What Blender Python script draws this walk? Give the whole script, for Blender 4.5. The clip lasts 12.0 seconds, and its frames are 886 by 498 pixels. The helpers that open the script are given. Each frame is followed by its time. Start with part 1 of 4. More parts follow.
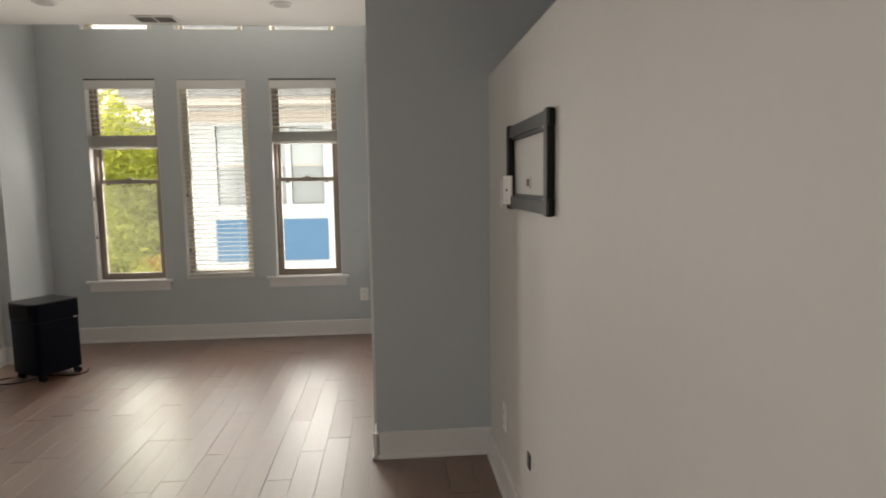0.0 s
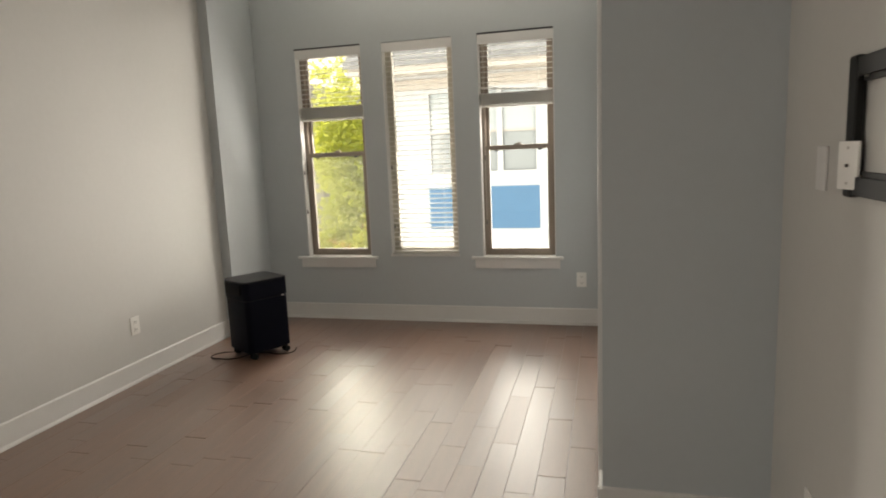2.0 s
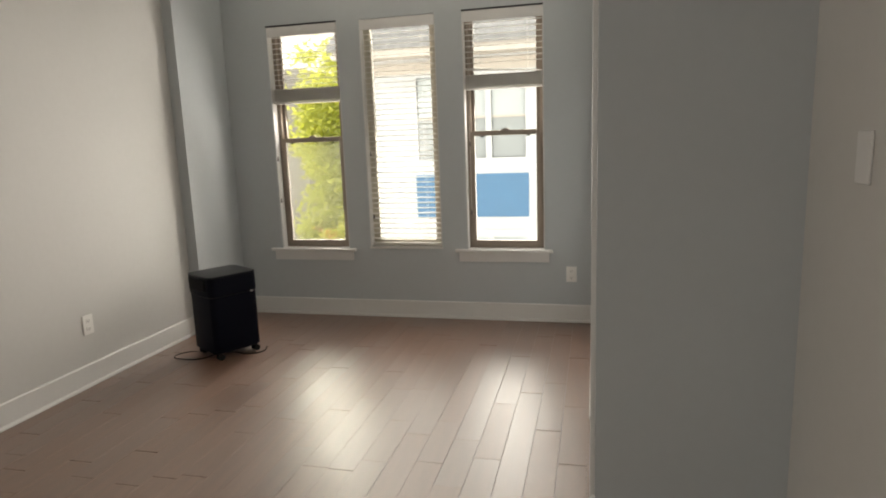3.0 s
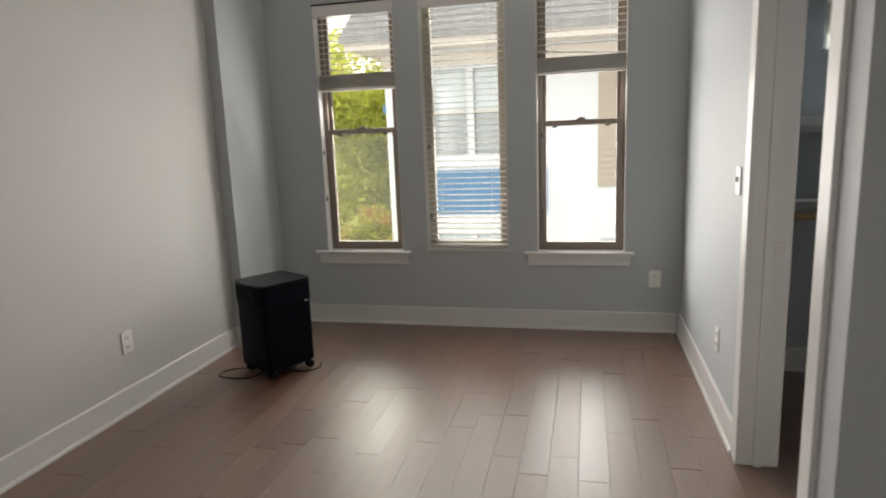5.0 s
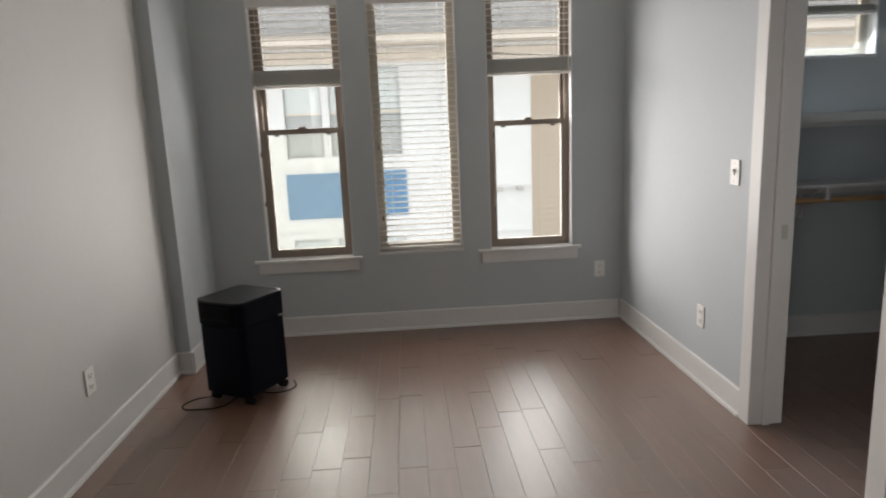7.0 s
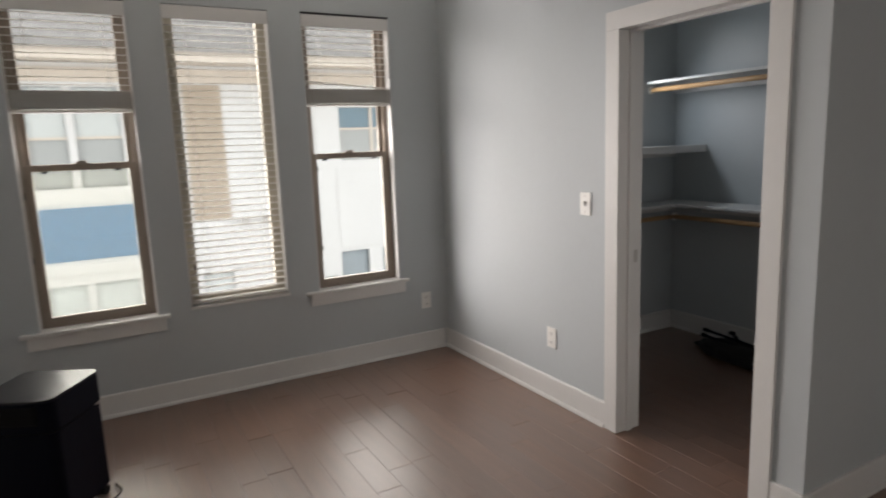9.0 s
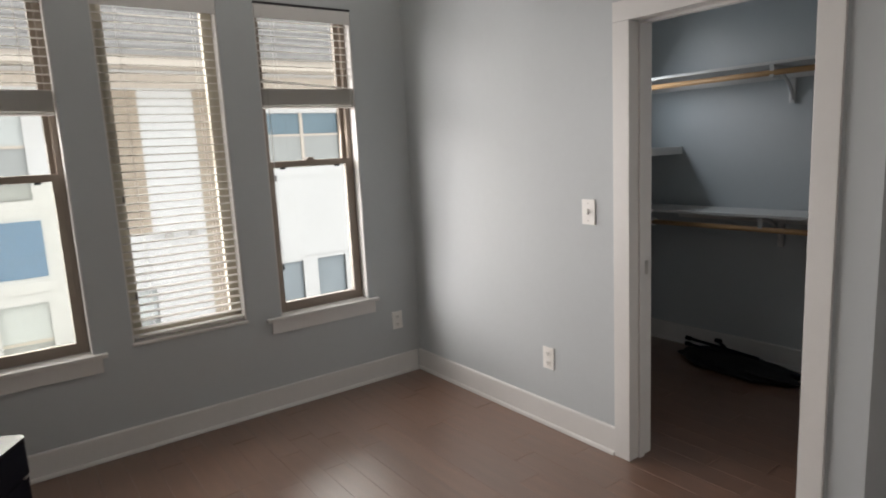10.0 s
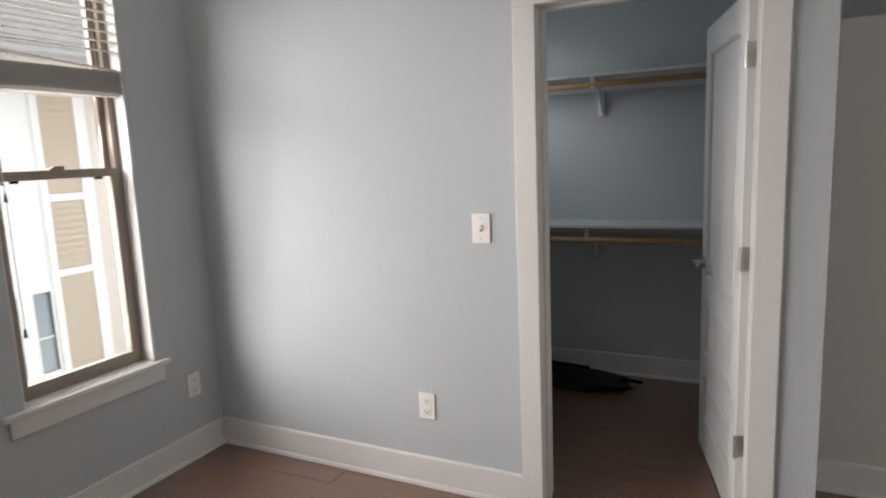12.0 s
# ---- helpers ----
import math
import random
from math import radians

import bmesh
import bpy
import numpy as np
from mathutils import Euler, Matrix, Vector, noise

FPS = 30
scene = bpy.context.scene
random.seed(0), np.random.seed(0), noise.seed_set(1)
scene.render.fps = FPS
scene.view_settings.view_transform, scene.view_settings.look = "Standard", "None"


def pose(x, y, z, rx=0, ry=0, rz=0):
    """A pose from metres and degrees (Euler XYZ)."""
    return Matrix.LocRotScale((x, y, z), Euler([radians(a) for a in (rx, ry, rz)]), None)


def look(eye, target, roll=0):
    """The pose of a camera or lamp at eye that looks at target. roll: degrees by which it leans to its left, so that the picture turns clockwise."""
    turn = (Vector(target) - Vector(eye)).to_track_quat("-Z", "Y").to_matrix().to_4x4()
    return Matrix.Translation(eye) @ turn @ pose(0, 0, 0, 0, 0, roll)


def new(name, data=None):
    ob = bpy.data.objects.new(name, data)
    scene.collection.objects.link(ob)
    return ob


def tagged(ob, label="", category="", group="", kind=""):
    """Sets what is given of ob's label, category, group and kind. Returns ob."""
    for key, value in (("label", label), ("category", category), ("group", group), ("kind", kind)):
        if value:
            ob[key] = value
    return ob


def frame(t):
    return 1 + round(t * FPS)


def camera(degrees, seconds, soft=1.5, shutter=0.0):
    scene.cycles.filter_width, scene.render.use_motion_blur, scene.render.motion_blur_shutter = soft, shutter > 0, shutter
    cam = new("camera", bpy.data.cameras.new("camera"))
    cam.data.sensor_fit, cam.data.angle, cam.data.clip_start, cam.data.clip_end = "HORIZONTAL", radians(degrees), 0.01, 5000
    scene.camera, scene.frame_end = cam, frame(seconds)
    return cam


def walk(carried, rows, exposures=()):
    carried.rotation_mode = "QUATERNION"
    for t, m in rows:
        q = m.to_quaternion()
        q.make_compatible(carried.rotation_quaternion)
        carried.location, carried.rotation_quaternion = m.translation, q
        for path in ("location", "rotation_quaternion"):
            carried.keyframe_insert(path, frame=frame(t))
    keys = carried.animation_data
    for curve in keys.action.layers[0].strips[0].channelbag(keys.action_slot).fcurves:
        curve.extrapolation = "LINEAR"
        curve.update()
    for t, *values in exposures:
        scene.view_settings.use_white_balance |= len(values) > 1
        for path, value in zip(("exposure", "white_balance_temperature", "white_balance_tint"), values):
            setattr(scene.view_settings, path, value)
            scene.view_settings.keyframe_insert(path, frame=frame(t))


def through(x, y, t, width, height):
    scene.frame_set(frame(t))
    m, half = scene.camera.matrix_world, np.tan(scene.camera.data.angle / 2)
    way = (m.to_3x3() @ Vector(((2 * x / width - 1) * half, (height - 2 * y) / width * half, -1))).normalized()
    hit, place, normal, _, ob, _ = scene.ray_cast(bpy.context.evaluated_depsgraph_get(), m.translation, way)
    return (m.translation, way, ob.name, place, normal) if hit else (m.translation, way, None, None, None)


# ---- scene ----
cam = camera(71.0, 12.0, soft=1.9, shutter=0.4)
PATH = [
    (0, (-0.017, 0.345, 1.424), (0.145, 2.327, 1.213), -0.9),
    (0.5, (-0.005, 0.537, 1.434), (0.045, 2.523, 1.199), -1.2),
    (1, (-0.037, 0.746, 1.458), (-0.151, 2.728, 1.213), -1.5),
    (1.5, (-0.119, 0.934, 1.481), (-0.435, 2.888, 1.196), -1.9),
    (2, (-0.111, 1.137, 1.463), (-0.615, 3.048, 1.155), -2.4),
    (2.5, (-0.076, 1.32, 1.467), (-0.61, 3.22, 1.144), -2.4),
    (2.7, (-0.09, 1.38, 1.457), (-0.598, 3.283, 1.108), -2.2),
    (4.3, (-0.501, 1.682, 1.445), (-0.911, 3.609, 1.103), -2.4),
    (4.5, (-0.586, 1.722, 1.439), (-1.014, 3.644, 1.09), -2.3),
    (5, (-0.757, 1.801, 1.434), (-1.209, 3.715, 1.071), -2.2),
    (5.5, (-1.005, 1.743, 1.475), (-1.183, 3.701, 1.111), -1.8),
    (6, (-1.235, 1.72, 1.479), (-1.346, 3.686, 1.131), -2.1),
    (6.5, (-1.49, 1.774, 1.448), (-1.464, 3.744, 1.101), -2.3),
    (7, (-1.709, 1.782, 1.447), (-1.6, 3.744, 1.072), -2.4),
    (7.2, (-1.798, 1.763, 1.463), (-1.538, 3.711, 1.089), -2.4),
    (8.8, (-2.286, 2.115, 1.5), (-1.508, 3.928, 1.17), -2.3),
    (9, (-2.369, 2.209, 1.523), (-1.413, 3.935, 1.194), -2.2),
    (9.5, (-2.474, 2.42, 1.54), (-1.379, 4.062, 1.222), -2.7),
    (10, (-2.446, 2.702, 1.529), (-1.287, 4.3, 1.209), -2.9),
    (10.5, (-2.475, 2.984, 1.499), (-1.123, 4.428, 1.206), -2.3),
    (11, (-2.549, 3.243, 1.497), (-1.046, 4.53, 1.202), -2.4),
    (11.5, (-2.503, 3.493, 1.479), (-0.851, 4.586, 1.202), -2.3),
    (12, (-2.46, 3.725, 1.497), (-0.685, 4.597, 1.196), -2.4),
]
walk(cam, [(t, look(eye, target, roll)) for t, eye, target, roll in PATH],
     exposures=[(0, 4.22, 6850, 12), (2.0, 4.38, 7060, 11), (4.5, 4.12, 6700, 12), (7, 3.92, 6450, 14), (9, 3.87, 6580, 15), (11.0, 3.9, 6480, 14), (12, 4.1, 6500, 15)])

# ---- world and sun: bright overcast day ----
world = bpy.data.worlds.new("overcast_sky")
scene.world = world
world.use_nodes = True
wn, wl = world.node_tree.nodes, world.node_tree.links
sky = wn.new("ShaderNodeTexSky")
sky.sky_type = "NISHITA"
sky.sun_disc = False
sky.sun_elevation = radians(16)
sky.sun_rotation = radians(-51)
sky.air_density, sky.dust_density = 1.5, 4.0
cloud = wn.new("ShaderNodeMixRGB")
cloud.inputs["Fac"].default_value = 0.9
cloud.inputs["Color2"].default_value = (4.25, 4.25, 4.2, 1)
wl.new(sky.outputs["Color"], cloud.inputs["Color1"])
wl.new(cloud.outputs["Color"], wn["Background"].inputs["Color"])
wn["Background"].inputs["Strength"].default_value = 0.05

sun_data = bpy.data.lights.new("sun", "SUN")
sun_data.energy, sun_data.angle, sun_data.color = 0.46, radians(50), (1.0, 0.95, 0.9)
sun = new("sun", sun_data)
sun.matrix_world = look((-20.0, 21.0, 7.4), (0, 5, 0))


# sky light in the window openings: three tall windows, three transoms above them
# and the closet's small window; fill lamp in an added, unseen side opening behind the walker
def skylight(name, x, y, z, wide, high, watts, color=(1.0, 0.962, 0.91), fall=0.15, east=False):
    data = bpy.data.lights.new(name, "AREA")
    data.shape, data.size, data.size_y = "RECTANGLE", wide, high
    data.energy, data.color = watts, color
    new(name, data).matrix_world = look((x, y, z), (x + 1, y, z - fall) if east else (x, y - 1, z - fall))


for xw, top, watts, veiled in ((-2.42, 1.68, 1.8, 0.26), (-1.62, 1.5, 0.8, 0.4), (-0.8025, 1.7, 1.8, 0.26)):
    skylight("window_skylight", xw, 6.44, (0.6 + top) / 2, 0.6, top - 0.6, watts)
    skylight("blind_skylight", xw, 6.44, (top + 2.6) / 2, 0.6, 2.1 - top, veiled, fall=0.4)
    skylight("transom_skylight", xw, 6.44, 3.11, 0.6, 0.55, 0.36)
skylight("closet_skylight", 0.85, 5.65, 1.92, 0.7, 0.22, 0.35, (0.82, 0.93, 1.0), fall=0.9)
# added fill that brightens the hall wall and the partition
skylight("side_fill_light", -3.36, -0.2, 1.5, 1.2, 1.5, 1.1, east=True)


# ---- materials ----
def mat(name, color, rough=0.6, metal=0.0, var=0.06, scale=6.0, fine=80.0, bump=0.02, bump_scale=220.0, coat=0.0,
        per_object=0.0, stretch=(1, 1, 1), spec=0.5):
    """A surface with broad and fine colour variation and fine relief."""
    m = bpy.data.materials.new(name)
    m.use_nodes = True
    n, l = m.node_tree.nodes, m.node_tree.links
    p = n["Principled BSDF"]
    p.inputs["Metallic"].default_value = metal
    p.inputs["Coat Weight"].default_value = coat
    p.inputs["Specular IOR Level"].default_value = spec
    tc, mp = n.new("ShaderNodeTexCoord"), n.new("ShaderNodeMapping")
    mp.inputs["Scale"].default_value = stretch
    l.new(tc.outputs["Object"], mp.inputs["Vector"])
    big, small = n.new("ShaderNodeTexNoise"), n.new("ShaderNodeTexNoise")
    big.inputs["Scale"].default_value, small.inputs["Scale"].default_value = scale, fine
    big.inputs["Detail"].default_value = 4
    l.new(mp.outputs["Vector"], big.inputs["Vector"])
    l.new(mp.outputs["Vector"], small.inputs["Vector"])
    add = n.new("ShaderNodeMath")
    add.operation = "MULTIPLY_ADD"
    add.inputs[1].default_value = 0.5
    l.new(small.outputs["Fac"], add.inputs[0])
    l.new(big.outputs["Fac"], add.inputs[2])
    ramp = n.new("ShaderNodeMapRange")
    ramp.inputs["From Min"].default_value, ramp.inputs["From Max"].default_value = 0.45, 1.05
    ramp.inputs["To Min"].default_value, ramp.inputs["To Max"].default_value = 1 - var, 1 + var
    l.new(add.outputs[0], ramp.inputs["Value"])
    value = ramp.outputs[0]
    if per_object:
        info, rr, mul = n.new("ShaderNodeObjectInfo"), n.new("ShaderNodeMapRange"), n.new("ShaderNodeMath")
        rr.inputs["To Min"].default_value, rr.inputs["To Max"].default_value = 1 - per_object, 1 + per_object
        l.new(info.outputs["Random"], rr.inputs["Value"])
        mul.operation = "MULTIPLY"
        l.new(value, mul.inputs[0])
        l.new(rr.outputs[0], mul.inputs[1])
        value = mul.outputs[0]
    tint = n.new("ShaderNodeVectorMath")
    tint.operation = "SCALE"
    tint.inputs[0].default_value = color
    l.new(value, tint.inputs["Scale"])
    l.new(tint.outputs[0], p.inputs["Base Color"])
    rg = n.new("ShaderNodeMapRange")
    rg.inputs["To Min"].default_value, rg.inputs["To Max"].default_value = max(0.02, rough - 0.06), min(1, rough + 0.06)
    l.new(big.outputs["Fac"], rg.inputs["Value"])
    l.new(rg.outputs[0], p.inputs["Roughness"])
    if bump:
        grain, b = n.new("ShaderNodeTexNoise"), n.new("ShaderNodeBump")
        grain.inputs["Scale"].default_value = bump_scale
        l.new(mp.outputs["Vector"], grain.inputs["Vector"])
        b.inputs["Strength"].default_value, b.inputs["Distance"].default_value = 0.3, bump * 0.05
        l.new(grain.outputs["Fac"], b.inputs["Height"])
        l.new(b.outputs["Normal"], p.inputs["Normal"])
    return m


def clear(name, tint, gloss_rough=0.02, haze=0.0, haze_color=(0.3, 0.3, 0.3, 1)):
    """Thin see-through pane: light passes straight and tinted, gloss by angle, haze mixed in if given."""
    m = bpy.data.materials.new(name)
    m.use_nodes = True
    n, l = m.node_tree.nodes, m.node_tree.links
    n.remove(n["Principled BSDF"])
    tr, gl, fr, mx = (n.new("ShaderNodeBsdfTransparent"), n.new("ShaderNodeBsdfGlossy"), n.new("ShaderNodeFresnel"),
                      n.new("ShaderNodeMixShader"))
    tr.inputs["Color"].default_value = tint
    gl.inputs["Roughness"].default_value = gloss_rough
    fr.inputs["IOR"].default_value = 1.45
    l.new(fr.outputs[0], mx.inputs["Fac"])
    l.new(tr.outputs[0], mx.inputs[1])
    l.new(gl.outputs[0], mx.inputs[2])
    out = mx
    if haze:
        df, mh = n.new("ShaderNodeBsdfTranslucent"), n.new("ShaderNodeMixShader")
        df.inputs["Color"].default_value = haze_color
        mh.inputs["Fac"].default_value = haze
        l.new(mx.outputs[0], mh.inputs[1])
        l.new(df.outputs[0], mh.inputs[2])
        out = mh
    l.new(out.outputs[0], n["Material Output"].inputs["Surface"])
    m.surface_render_method = "BLENDED"
    return m


def wood_floor():
    m = mat("floor_wood", (0.157, 0.08, 0.049), rough=0.42, spec=0.6, var=0.22, scale=5, fine=60, bump=0.03, bump_scale=90,
            per_object=0.12, stretch=(5, 0.5, 1), coat=1.0)
    m.node_tree.nodes["Principled BSDF"].inputs["Coat Roughness"].default_value = 0.4
    m.node_tree.nodes["Principled BSDF"].inputs["Coat IOR"].default_value = 1.64
    n, l = m.node_tree.nodes, m.node_tree.links
    info, sheen, add = n.new("ShaderNodeObjectInfo"), n.new("ShaderNodeMapRange"), n.new("ShaderNodeMath")
    sheen.inputs["To Min"].default_value, sheen.inputs["To Max"].default_value = -0.07, 0.09
    l.new(info.outputs["Random"], sheen.inputs["Value"])
    rough = n["Principled BSDF"].inputs["Roughness"]
    l.new(rough.links[0].from_socket, add.inputs[0])
    l.new(sheen.outputs[0], add.inputs[1])
    l.new(add.outputs[0], rough)
    return m


# wall paint warmed and lightened to carry the light on the hall wall
M_HALL_LIT = mat("wall_paint_hall_lit", (0.57, 0.562, 0.535), rough=0.62, var=0.025, scale=1.3, fine=30, bump=0.02, bump_scale=350)
# same paint made paler, brightness of the west wall put into its colour
M_WEST_LIT = mat("wall_paint_west_lit", (0.585, 0.58, 0.56), rough=0.62, var=0.03, scale=1.1, fine=30, bump=0.02, bump_scale=350)
M_WALL = mat("wall_paint", (0.478, 0.513, 0.528), rough=0.62, var=0.025, scale=1.3, fine=30, bump=0.02, bump_scale=350)
M_CEIL = mat("ceiling_paint", (0.78, 0.76, 0.72), rough=0.8, var=0.02, scale=2, bump=0.02)
M_TRIM = mat("trim_paint", (0.68, 0.675, 0.66), rough=0.38, var=0.025, scale=4, fine=40, bump=0.006, bump_scale=120)
M_FLOOR = wood_floor()
M_SUB = mat("floor_gap", (0.02, 0.013, 0.01), rough=0.8)
M_PLATE = mat("plate_plastic", (0.82, 0.81, 0.78), rough=0.35, var=0.01, bump=0)
M_SLOT = mat("plate_slot", (0.05, 0.05, 0.05), rough=0.6, bump=0)
M_RECESS = mat("plate_recess", (0.22, 0.21, 0.2), rough=0.6, bump=0)
M_TAUPE = mat("window_vinyl", (0.26, 0.215, 0.175), rough=0.45, var=0.05, bump=0.005)
M_CREAMFRAME = mat("window_vinyl_pale", (0.56, 0.52, 0.43), rough=0.45, var=0.05, bump=0.005)
M_CORD = mat("blind_cord", (0.6, 0.58, 0.52), rough=0.8, bump=0)
M_TASSEL = mat("tassel", (0.12, 0.11, 0.1), rough=0.5, bump=0)
M_BLACKRAIL = mat("black_strip", (0.012, 0.012, 0.014), rough=0.5, bump=0)
# grey tint put into the glass to dim the bright view outside
M_GLASS = clear("pane_glass", (0.7, 0.713, 0.706, 1))
M_SCREEN = clear("insect_screen", (0.98, 0.98, 0.95, 1), 0.5, 0.014, (0.45, 0.44, 0.38, 1))
M_BLACK = mat("black_plastic", (0.003, 0.0038, 0.0085), rough=0.5, var=0.08, bump=0.02, bump_scale=400, spec=0.07)
M_BLACKTOP = mat("black_top", (0.003, 0.003, 0.0045), rough=0.32, var=0.08, bump=0.01, bump_scale=300, spec=0.25)
M_RUBBER = mat("rubber", (0.005, 0.005, 0.005), rough=0.7, spec=0.2)
M_CHROME = mat("satin_nickel", (0.55, 0.53, 0.5), rough=0.32, metal=1.0, var=0.03, bump=0.004)
M_MOUNT = mat("mount_steel", (0.006, 0.006, 0.0056), rough=0.45, spec=0.3, var=0.1, bump=0.02, bump_scale=300)
M_ROD = mat("rod_wood", (0.5, 0.3, 0.14), rough=0.5, var=0.12, scale=8, fine=90, stretch=(1, 1, 1))
M_FABRIC = mat("black_fabric", (0.008, 0.008, 0.009), rough=0.9, var=0.2, bump=0.1, bump_scale=200)
M_VENT = mat("vent_metal", (0.55, 0.53, 0.5), rough=0.5, bump=0)
M_GRILLE = mat("vent_grille", (0.16, 0.145, 0.13), rough=0.6, bump=0)
M_LAMPGLASS = mat("lamp_lens", (0.4, 0.38, 0.35), rough=0.4, bump=0)

M_SIDING = mat("white_siding", (0.8, 0.8, 0.79), rough=0.7, var=0.03, scale=1, fine=9, bump=0.05, bump_scale=30)
M_BLUE = mat("blue_panel", (0.12, 0.26, 0.43), rough=0.6, var=0.05, scale=2, bump=0.02)
M_TAN = mat("tan_board", (0.5, 0.42, 0.33), rough=0.7, var=0.06, scale=3, bump=0.03)
M_CREAM = mat("cream_trim", (0.76, 0.68, 0.59), rough=0.7, var=0.04, scale=2)
M_ROOF = mat("roof_shingle", (0.34, 0.33, 0.32), rough=0.9, var=0.2, scale=6, fine=40, bump=0.2, bump_scale=20)
M_FARPANE = mat("far_pane", (0.7, 0.74, 0.73), rough=0.12, var=0.06, scale=1, bump=0)
M_FARSHADE = mat("far_window_shade", (0.46, 0.48, 0.47), rough=0.5, var=0.04, scale=1, bump=0)
M_FARBLUE = mat("far_pane_blue", (0.19, 0.28, 0.34), rough=0.1, var=0.15, scale=1.5, bump=0)
M_FARGREY = mat("far_pane_grey", (0.33, 0.38, 0.41), rough=0.15, var=0.12, scale=1.5, bump=0)
M_SHADED_SIDE = mat("shaded_side", (0.66, 0.6, 0.53), rough=0.7, var=0.05, scale=1.5, bump=0.02)
M_GREYWALL = mat("grey_house", (0.36, 0.33, 0.3), rough=0.8, var=0.05)
M_GROUND = mat("ground_bounce", (0.36, 0.35, 0.33), rough=0.9, var=0.2, scale=1, bump=0.2, bump_scale=20)
M_BARK = mat("bark", (0.12, 0.085, 0.06), rough=0.9, var=0.3, scale=8, bump=0.4, bump_scale=30)
M_FLOWER = mat("flowers", (0.8, 0.22, 0.08), rough=0.7, var=0.2, bump=0)


def translucent_mat(name, color, through, share, **look_of):
    """A surface that lets part of the light behind it glow through."""
    m = mat(name, color, **look_of)
    n, l = m.node_tree.nodes, m.node_tree.links
    tl, mx = n.new("ShaderNodeBsdfTranslucent"), n.new("ShaderNodeMixShader")
    tl.inputs["Color"].default_value = (*through, 1)
    mx.inputs["Fac"].default_value = share
    l.new(n["Principled BSDF"].outputs[0], mx.inputs[1])
    l.new(tl.outputs[0], mx.inputs[2])
    l.new(mx.outputs[0], n["Material Output"].inputs["Surface"])
    return m


M_SLAT = translucent_mat("blind_slat", (0.72, 0.705, 0.67), (0.8, 0.78, 0.74), 0.3, rough=0.5, var=0.04, bump=0.004)
M_LEAF = translucent_mat("leaf", (0.35, 0.4, 0.08), (0.76, 0.76, 0.15), 0.6, rough=0.55, var=0.4, scale=1.2, fine=6, bump=0)


# ---- mesh helpers ----
def box(bm, x0, x1, y0, y1, z0, z1, bevel=0.0, seg=2):
    vs = bmesh.ops.create_cube(bm, size=1.0)["verts"]
    bmesh.ops.scale(bm, vec=(abs(x1 - x0), abs(y1 - y0), abs(z1 - z0)), verts=vs)
    bmesh.ops.translate(bm, vec=((x0 + x1) / 2, (y0 + y1) / 2, (z0 + z1) / 2), verts=vs)
    if bevel:
        edges = list({e for v in vs for e in v.link_edges})
        bmesh.ops.bevel(bm, geom=edges, offset=bevel, segments=seg, affect="EDGES", profile=0.6)
    return bm


def cyl(bm, p0, p1, r0, r1=None, seg=14):
    a, b = Vector(p0), Vector(p1)
    d = b - a
    vs = bmesh.ops.create_cone(bm, cap_ends=True, segments=seg, radius1=r0, radius2=r0 if r1 is None else r1, depth=d.length)["verts"]
    m = Matrix.Translation((a + b) / 2) @ d.to_track_quat("Z", "Y").to_matrix().to_4x4()
    bmesh.ops.transform(bm, matrix=m, verts=vs)
    return bm


def bx(*a, **k):
    return box(bmesh.new(), *a, **k)


def put_mesh(name, bm, material, smooth=False):
    me = bpy.data.meshes.new(name)
    bm.to_mesh(me)
    bm.free()
    me.materials.append(material)
    if smooth:
        for p in me.polygons:
            p.use_smooth = True
    return me


def part(name, bm, material, parent, label="", smooth=False):
    ob = new(name, put_mesh(name, bm, material, smooth))
    ob.parent = parent
    if label:
        tagged(ob, label)
    return ob


def thing(name, label, category, at=(0, 0, 0), rz=0, group=""):
    ob = new(name)
    ob.matrix_world = pose(*at, 0, 0, rz)
    return tagged(ob, label, category, group)


def structure(name, bm, material, label, category):
    return tagged(new(name, put_mesh(name, bm, material)), label, category, kind="structure")


